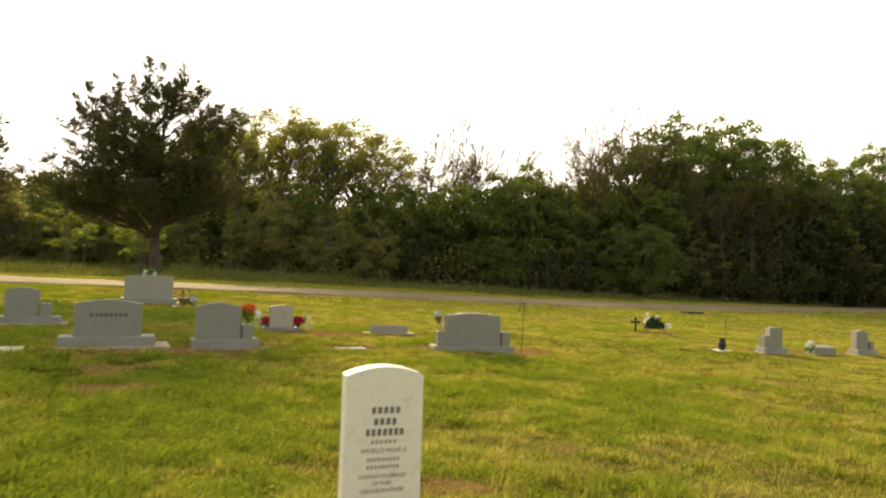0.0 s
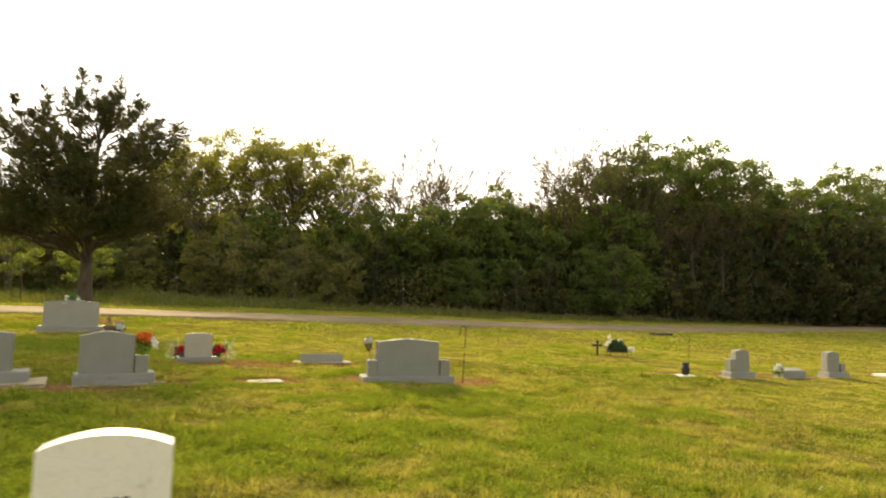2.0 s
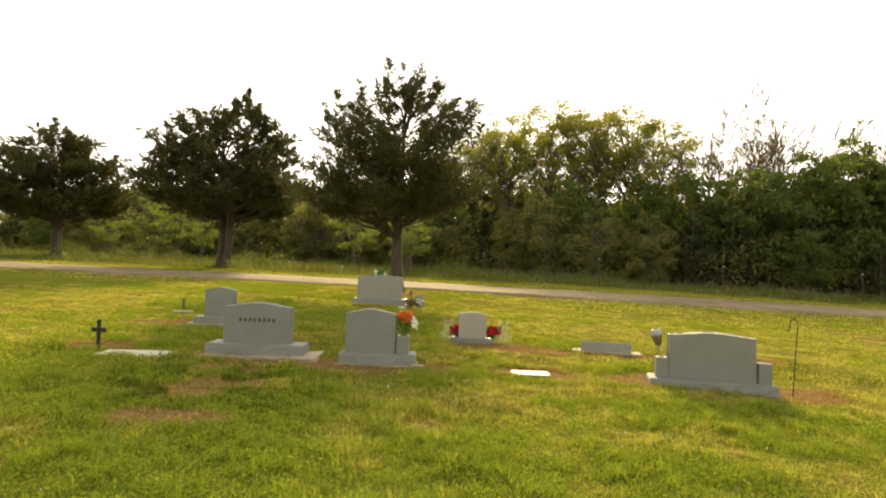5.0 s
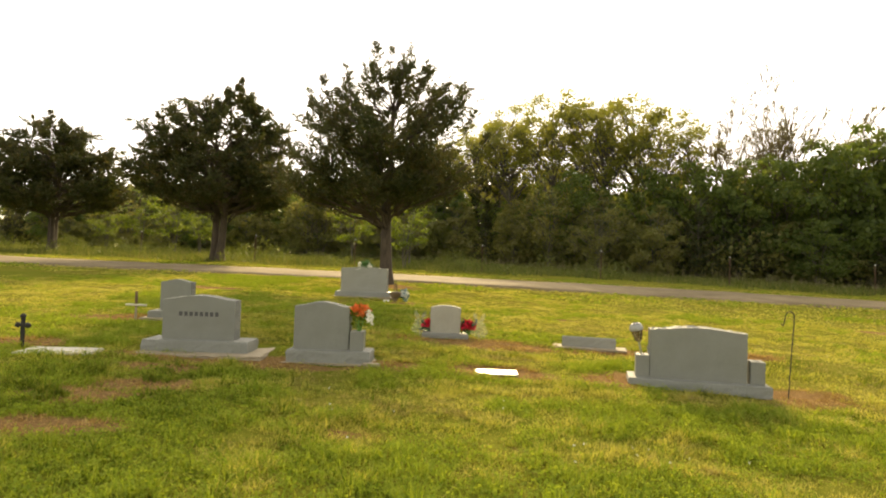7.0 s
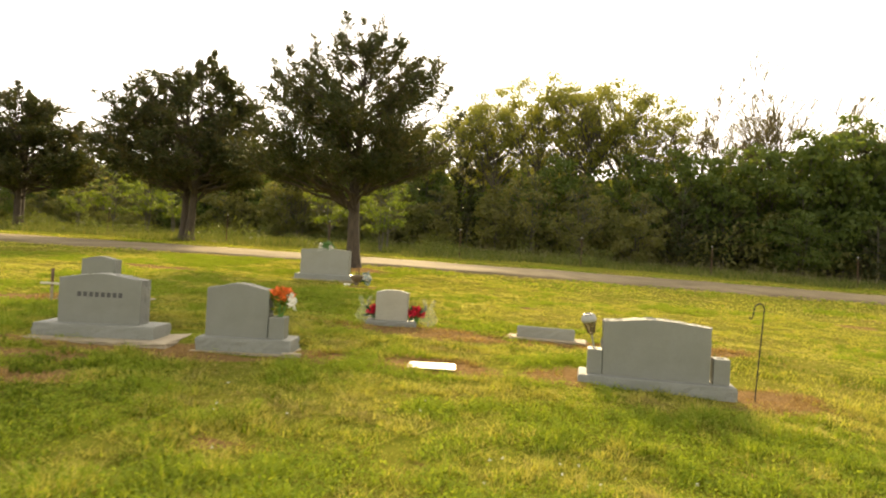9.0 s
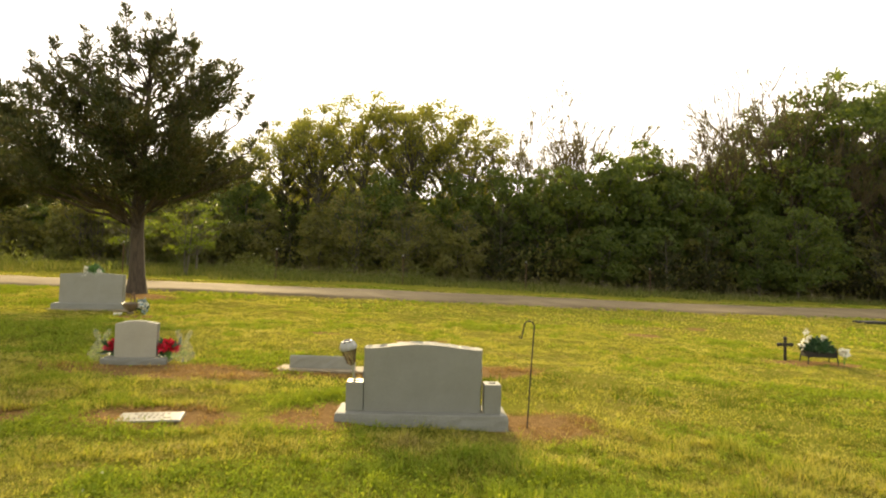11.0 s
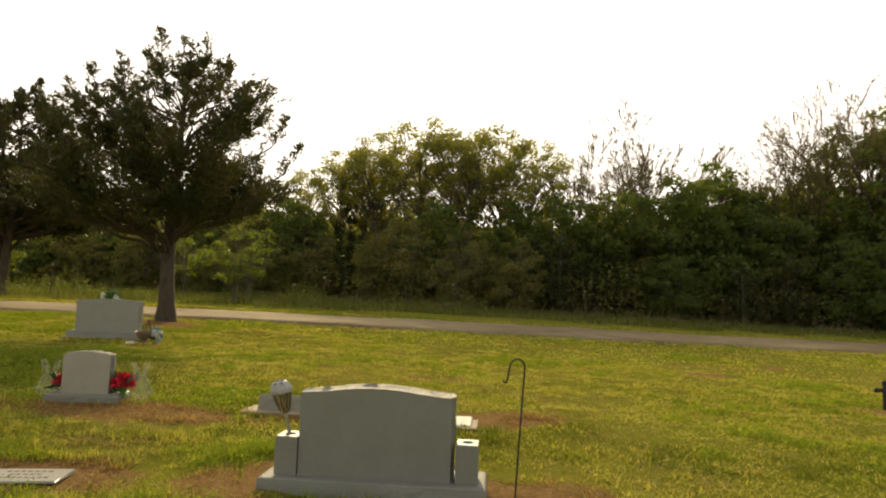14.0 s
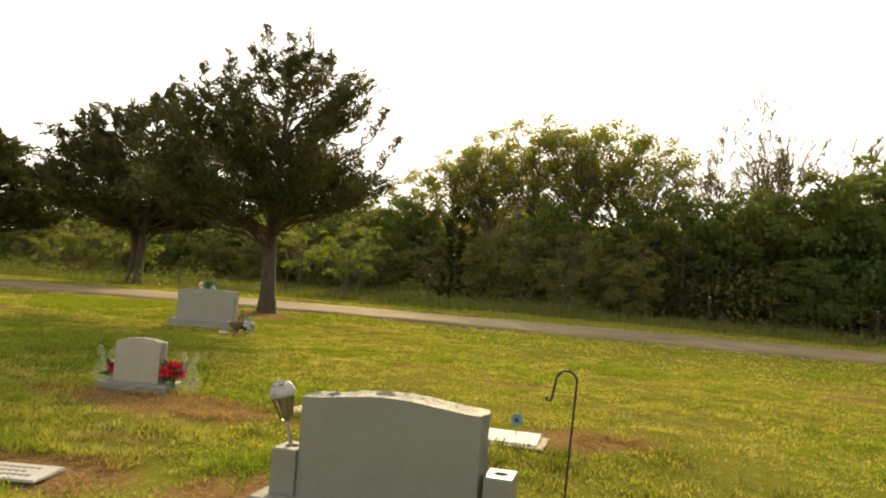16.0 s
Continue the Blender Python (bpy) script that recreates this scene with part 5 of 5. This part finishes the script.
def flower_stand(x, y):
    ob = thing("flower_stand", "dark wire stand holding green and white artificial flowers", "flower stand", x, y, None, 12)
    rng = np.random.default_rng(301)
    for sx in (-0.20, 0.20):
        for sy in (-0.1, 0.1):
            bm = bmesh.new()
            tube(bm, [(sx * 1.08, sy * 1.2, -0.03), (sx, sy, 0.12), (sx * 0.92, sy, 0.2)], 0.009, 6)
            part("leg", bm, BLACK_METAL, ob)
    bm = bmesh.new()
    box(bm, -0.21, -0.10, 0.09, 0.21, 0.10, 0.17, 0.01)
    part("trough", bm, BLACK_METAL, ob)
    n = 420
    a = rng.uniform(0, math.tau, n)
    r = np.sqrt(rng.uniform(0, 1, n))
    at = np.c_[0.20 * r * np.cos(a), 0.11 * r * np.sin(a), 0.15 + 0.19 * (1 - r**2) * rng.uniform(0.3, 1, n)]
    mesh_part("greenery", sprays(rng, at, np.c_[np.cos(a) * 0.4, np.sin(a) * 0.4, np.ones(n) * 0.7], 0.09, 0.018, 0.5), DARK_GREEN, ob)
    bloom_set(rng, ob, [(-0.24, 0, 0.27), (-0.21, 0, 0.33), (-0.18, 0, 0.45), (0.03, 0, 0.37), (0.09, 0.02, 0.34), (-0.20, 0.03, 0.22), (-0.14, 0.02, 0.38)], 0.05, 16, WHITE_PETAL)
    return ob


flower_stand(4.84, 16.84).scale = (0.95, 0.95, 0.95)
bouquet(221, "flower_bouquet", "single white artificial flower head on a stem", 5.13, 16.78, None, WHITE_PETAL, 4, 0.058, 0.02, 0.17, False)

urn = thing("urn", "dark rounded urn on a flat white marker", "urn", 5.20, 13.86, ground_z(5.20, 13.86) + 0.024)
bm = bmesh.new()
lathe(bm, [(0.043, 0), (0.064, 0.045), (0.072, 0.11), (0.052, 0.155), (0.04, 0.17)], 14)
part("bowl", bm, BLACK_METAL, urn)
bm = bmesh.new()
lathe(bm, [(0.042, 0.17), (0.056, 0.185), (0.052, 0.207), (0.043, 0.208)], 14)
part("rim", bm, BLACK_METAL, urn)

# Things beside the broad stone.
pot = thing("flower_pot", "dark brown footed bowl standing beside the broad headstone", "pot", -6.0, 16.42, None, 0, tilt=(4, 3))
bm = bmesh.new()
lathe(bm, [(0.055, -0.02), (0.05, 0.03), (0.035, 0.05), (0.09, 0.085), (0.125, 0.14), (0.14, 0.185), (0.145, 0.195), (0.13, 0.19), (0.105, 0.13), (0.06, 0.09)], 16)
part("bowl", bm, POT, pot)
bouquet(231, "flower_bouquet", "pale blue and white artificial flowers beside a pot", -5.84, 16.5, None, WHITE_PETAL, 6, 0.05, 0.05, 0.15, True,
        ([(0.03, 0, 0.08), (0.08, 0.02, 0.12), (0.06, -0.02, 0.2), (0.0, 0, 0.22)], RIBBON, 0.07), DARK_GREEN)
easel = thing("display_easel", "small dark folding easel leaning beside the headstone", "easel", -6.13, 16.62, None, 20)
for sx, lean in ((-0.07, 0.0), (0.07, 0.0), (0.0, 0.14)):
    bm = bmesh.new()
    tube(bm, [(sx, lean, -0.03), (sx * 0.2, 0.0, 0.36)], 0.009, 6)
    part("leg", bm, BROWN_WOOD, easel)
low_marker(161, "small broken pale stone beside the broad headstone", -6.10, 16.24, 40, 0.13, 0.09, 0.05, 0.04, PALE_STONE, None, "loose_stone")
low_marker(163, "small broken pale stone at the headstone's foot", -2.06, 10.24, 40, 0.15, 0.11, 0.035, 0.025, CONCRETE, None, "loose_stone")
low_marker(167, "dark flat drain cover near the lane", 9.0, 26.4, 28, 0.8, 0.35, 0.05, 0.06, BLACK_METAL, None, "drain_cover")

spinner = thing("garden_spinner", "small blue plastic flower spinner beside a low marker", "garden spinner", 0.455, 13.38, None, 15)
bm = bmesh.new()
tube(bm, [(0, 0, -0.04), (0, 0, 0.135)], 0.004, 6)
part("stick", bm, STEM_GREEN, spinner)
for k in range(6):
    bm = bmesh.new()
    bmesh.ops.create_circle(bm, cap_ends=True, segments=12, radius=0.019, matrix=pose(0.027 * math.cos(k * math.tau / 6), -0.004, 0.135 + 0.027 * math.sin(k * math.tau / 6), 90, 0, 0))
    bmesh.ops.solidify(bm, geom=bm.faces[:], thickness=0.003)
    part("petal", bm, BLUE_PETAL, spinner)
bm = bmesh.new()
bmesh.ops.create_uvsphere(bm, u_segments=10, v_segments=6, radius=0.014, matrix=Matrix.Translation((0, -0.01, 0.135)))
part("hub", bm, BLACK_METAL, spinner)

# Thin steel posts beyond the lane.
POSTS = "fence posts beyond the lane"
first = thing("fence_post", "thin rusty steel fence post in the weeds", "fence post", -14.6, 26.0, None, 0, POSTS)
bm = bmesh.new()
box(bm, -0.02, -0.006, -0.2, 0.02, 0.006, 1.15)
box(bm, -0.006, -0.006, -0.2, 0.006, 0.03, 1.15)
part("shaft", bm, RUSTY, first)
bm = bmesh.new()
box(bm, -0.022, -0.008, 1.09, 0.022, 0.032, 1.152)
part("tip", bm, GALVANISED, first, "pale worn metal tip")
for x, y in ((-19.0, 24.7), (-10.0, 28.6), (-5.6, 30.6), (-24.0, 22.7), (-1.0, 32.6), (4.0, 35.0)):
    copy_thing(first, pose(x, y, ground_z(x, y), random.uniform(-3, 3), random.uniform(-3, 3), random.uniform(0, 90)))


# ---------------------------------------------------------------- grass, weeds and clover
FOOT = [(0.62, 11.62, 15.9, 0.70, 0.28), (-3.78, 9.74, 30.3, 0.72, 0.30), (-2.55, 10.27, 29, 0.52, 0.24), (-2.46, 12.40, 27.6, 0.31, 0.15), (-6.9, 16.5, 25.3, 0.72, 0.27), (-5.66, 11.0, 29.5, 0.5, 0.25),
        (0.27, 4.93, 17.5, 0.17, 0.06), (-0.77, 13.10, 14, 0.48, 0.23), (-0.98, 10.88, 27, 0.22, 0.13), (0.40, 13.50, 15, 0.42, 0.25), (-4.50, 8.72, 33, 0.34, 0.19), (7.40, 14.55, 12, 0.38, 0.19), (5.14, 13.87, 12, 0.24, 0.14),
        (6.15, 14.12, 12, 0.36, 0.2), (8.37, 15.1, 12, 0.36, 0.2), (9.9, 15.7, 12, 0.3, 0.17)]


def clear_of(x, y):
    """True where no stone covers the ground."""
    ok = np.ones(len(x), bool)
    for cx, cy, turn, a, b in FOOT:
        c, s = math.cos(radians(turn)), math.sin(radians(turn))
        ok &= (np.abs(c * (x - cx) + s * (y - cy)) > a) | (np.abs(-s * (x - cx) + c * (y - cy)) > b)
    return ok


def scatter(rng, x0, y0, x1, y1, density):
    n = int((x1 - x0) * (y1 - y0) * density)
    return rng.uniform(x0, x1, n), rng.uniform(y0, y1, n)


def turf(name, label, rng, x, y, tall, wide, material, bent=True, lean=0.55, even=False):
    """Grass blades, bent or straight, as one mesh."""
    n = len(x)
    clump = lattice(x, y, 0.16, 21) * 0.5 + lattice(x, y, 0.06, 22) * 0.5
    broad = lattice(x, y, 1.1, 23)
    h = tall * (0.42 + 0.8 * clump if even else 0.16 + 2.2 * clump**2.1) * (0.75 + 0.5 * broad) * rng.uniform(0.6, 1.35, n)
    a = rng.uniform(0, math.tau, n)
    d = np.abs(rng.normal(size=n)) * lean * h
    foot = np.c_[x, y, ground_height(x, y) - 0.006]
    side = np.c_[-np.sin(a), np.cos(a), 0 * a] * (wide * rng.uniform(0.6, 1.3, n))[:, None]
    out = np.c_[np.cos(a) * d, np.sin(a) * d, h]
    if bent:
        mid = foot + out * np.array([0.35, 0.35, 0.62])
        v = np.stack([foot - side, foot + side, mid + side * 0.8, mid - side * 0.8, foot + out], 1).reshape(-1, 3)
        i = np.arange(n) * 5
        f = np.concatenate([np.c_[i, i + 1, i + 2], np.c_[i, i + 2, i + 3], np.c_[i + 3, i + 2, i + 4]])
    else:
        v = np.stack([foot - side, foot + side, foot + out], 1).reshape(-1, 3)
        f = np.arange(n * 3).reshape(-1, 3)
    me = fast_mesh(name, v, f)
    me.materials.append(material)
    return tagged(new(name, me), label, "grass", kind="stuff")


def thinned(rng, x, y, keep=1.0):
    bare = bareness(x, y) + 0.45 * (lattice(x, y, 0.22, 31) - 0.5)
    ok = (rng.uniform(0, 1, len(x)) > np.clip(bare * 2.3 - 0.32, 0, 0.98)) & clear_of(x, y)
    ok &= np.abs(road_far(x, y)) > ROAD_HALF - 0.05
    ok &= rng.uniform(0, 1, len(x)) < 0.08 + 1.75 * (0.6 * lattice(x, y, 0.10, 33) + 0.4 * lattice(x, y, 0.35, 34))
    return x[ok], y[ok]


def mottle(x, y):
    """How green the turf is, from straw-dry to lush, in patches of a hand's width to a stride."""
    return 0.34 * lattice(x, y, 1.3, 41) + 0.30 * lattice(x, y, 0.42, 42) + 0.22 * lattice(x, y, 0.15, 43) + 0.14 * lattice(x, y, 0.06, 44)


def lawn(rng, x, y, tall, wide, where, stray=0.055, lush=0.62):
    """Mown turf: yellow-green blades, lush green ones and dry thatch, each where the mottling puts it; one lush area
    stands in for a cedar's shade.
    """
    x, y = thinned(rng, x, y)
    # The bump at (-6.2, 13.2) greens the turf to imitate the near cedar's shadow.
    lush_and_shade = mottle(x, y) + rng.normal(size=len(x)) * stray + 0.10 * np.exp(-((x + 0.6) ** 2 / 7 + (y - 7.6) ** 2 / 4)) + 0.20 * np.exp(-((x + 3.2) ** 2 / 6 + (y - 8.0) ** 2 / 4.5)) + 0.20 * np.exp(-((x + 6.2) ** 2 / 12 + (y - 13.2) ** 2 / 8)) + 0.22 * np.exp(-((x + 10.3) ** 2 / 7 + (y - 16.4) ** 2 / 4)) + 0.25 * np.exp(-((x + 0.35) ** 2 / 0.06 + (y - 11.75) ** 2 / 0.05))
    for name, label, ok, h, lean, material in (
            ("lawn_grass", "short mown yellow-green grass " + where, (lush_and_shade > 0.445) & (lush_and_shade <= lush), 1.0, 1.7, BLADE),
            ("lush_grass", "lush green grass and clover patches " + where, lush_and_shade > lush, 1.15, 1.2, LUSH),
            ("dry_thatch", "dry tan thatch in the mown turf " + where, lush_and_shade <= 0.445, 0.62, 2.8, THATCH)):
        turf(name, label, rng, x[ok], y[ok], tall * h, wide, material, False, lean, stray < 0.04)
    ok = (lush_and_shade > lush - 0.01) & (rng.uniform(0, 1, len(lush_and_shade)) < 0.7)
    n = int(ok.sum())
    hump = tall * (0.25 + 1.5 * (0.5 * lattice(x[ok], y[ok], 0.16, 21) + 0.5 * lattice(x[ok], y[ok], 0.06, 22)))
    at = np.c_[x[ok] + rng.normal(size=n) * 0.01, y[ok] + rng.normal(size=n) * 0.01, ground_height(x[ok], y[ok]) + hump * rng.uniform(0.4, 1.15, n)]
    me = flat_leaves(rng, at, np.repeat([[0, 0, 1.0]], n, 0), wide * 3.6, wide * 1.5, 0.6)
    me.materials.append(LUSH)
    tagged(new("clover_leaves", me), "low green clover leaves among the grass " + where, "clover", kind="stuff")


rng = np.random.default_rng(77)
x, y = scatter(rng, -5.5, 3.6, 5.0, 12.0, 6800)
ok = np.abs(x - 0.2) < 1.0 + 0.62 * (y - 1.5)
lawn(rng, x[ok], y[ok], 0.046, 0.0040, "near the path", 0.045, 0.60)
x, y = scatter(rng, -13, 4.5, 14, 19.0, 2100)
ok = ~((x > -5.5) & (x < 5.0) & (y < 12.0)) & (np.abs(x) < 4 + 0.9 * (y - 2))
lawn(rng, x[ok], y[ok], 0.032, 0.0064, "round the graves", 0.018)
x, y = scatter(rng, -14, -6, 15, 19.0, 520)
ok = ~((x > -5.5) & (x < 5.0) & (y > 3.6) & (y < 12.0) & (np.abs(x - 0.2) < 1.0 + 0.62 * (y - 1.5))) & ~((y > 4.5) & (np.abs(x) < 4 + 0.9 * (y - 2)) & ~((x > -5.5) & (x < 5.0) & (y < 12.0)))
lawn(rng, x[ok], y[ok], 0.036, 0.011, "round about the walk", 0.018)
x, y = scatter(rng, -32, 14, 28, 40, 230)
ok = (road_far(x, y) < ROAD_HALF + 1.6) & ~((np.abs(x) < 13) & (y < 19))
lawn(rng, x[ok], y[ok], 0.045, 0.016, "along the lane", 0.012)

# Dark coarse tufts here and there; their dark colour also imitates shade between clumps.
cx, cy = rng.uniform(-6, 6, 620), rng.uniform(4.3, 14, 620)
pick = np.repeat(np.arange(620), 150)
size = rng.uniform(0.05, 0.17, 620)[pick]
x, y = cx[pick] + rng.normal(size=len(pick)) * size * 1.5, cy[pick] + rng.normal(size=len(pick)) * size * 0.8
turf("coarse_tufts", "coarse darker grass tufts in the mown lawn, darkened for clump shade", rng, *thinned(rng, x, y), 0.052, 0.0055, TUFT, False, 0.9)

# Rank dark weeds round the worn soil before the family stone.
x, y = rng.normal(-2.9, 0.6, 15000), rng.normal(8.05, 0.55, 15000)
ok = (lattice(x, y, 0.30, 45) > 0.50) & (bareness(x, y) < 0.86) & clear_of(x, y)
turf("rank_weeds", "rank dark green weeds round worn soil", rng, x[ok], y[ok], 0.062, 0.0062, TUFT, True, 0.9)

# White clover heads.
x, y = scatter(rng, -3.5, 4.2, 4.2, 10.5, 4)
ok = lattice(x, y, 1.2, 51) > 0.68
x, y = x[ok], y[ok]
me = blooms(rng, np.c_[x, y, ground_height(x, y) + 0.028], 0.0085, 9)
me.materials.append(WHITE_PETAL)
tagged(new("clover_flowers", me), "small white clover flowers dotted over the lawn", "flowers", kind="stuff")

# Tall weeds between the lane and the wood, leafy ones under the cedars, and pale dead stalks at the wood's foot.
x, y = scatter(rng, -48, 16, 40, 62, 100)
r = road_far(x, y)
ok = (r > ROAD_HALF + 1.7 + 2.6 * lattice(x, y, 1.5, 61)) & (y < np.interp(x, ex, ey) + 2.5)
turf("verge_weeds", "tall unmown grass and weeds before the wood", rng, x[ok], y[ok], 0.20, 0.015, WEED, False, 0.6)
x, y = scatter(rng, -48, 18, -5, 45, 42)
ok = (road_far(x, y) > ROAD_HALF + 2.2) & (y < np.interp(x, ex, ey) + 1) & (lattice(x, y, 1.6, 63) > 0.77)
x, y = x[ok], y[ok]
n = len(x)
at = np.c_[x, y, ground_height(x, y) + rng.uniform(0.05, 1.0, n) * 0.95 * (lattice(x, y, 1.6, 63) - 0.66) / 0.3]
me = flat_leaves(rng, np.repeat(at, 5, 0) + rng.normal(size=(5 * n, 3)) * 0.09, np.repeat([[0, 0, 0.7]], 5 * n, 0), 0.075, 0.022, 1.0)
me.materials.append(VERGE_LEAF)
tagged(new("leafy_weeds", me), "leafy bright weeds among the tall grass", "weeds", kind="stuff")
x, y = scatter(rng, -30, 28, 34, 56, 46)
gap = np.interp(x, ex, ey) - y
ok = (gap > -1.6) & (gap < 1.6) & (lattice(x, y, 0.9, 65) > 0.42)
turf("dead_stalks", "pale dead grass stalks at the wood's foot", rng, x[ok], y[ok], 0.55, 0.010, DEAD_STALK, False, 0.35)

# Dead straw lying in the bare patches.
x, y = scatter(rng, -6.5, 4.3, 3.0, 14.2, 4600)
ok = (bareness(x, y) > 0.28) & clear_of(x, y) & (rng.uniform(0, 1, len(x)) < 0.75)
turf("dead_straw", "dry straw grass lying over bare soil", rng, x[ok], y[ok], 0.026, 0.0046, STRAW, False, 2.4)
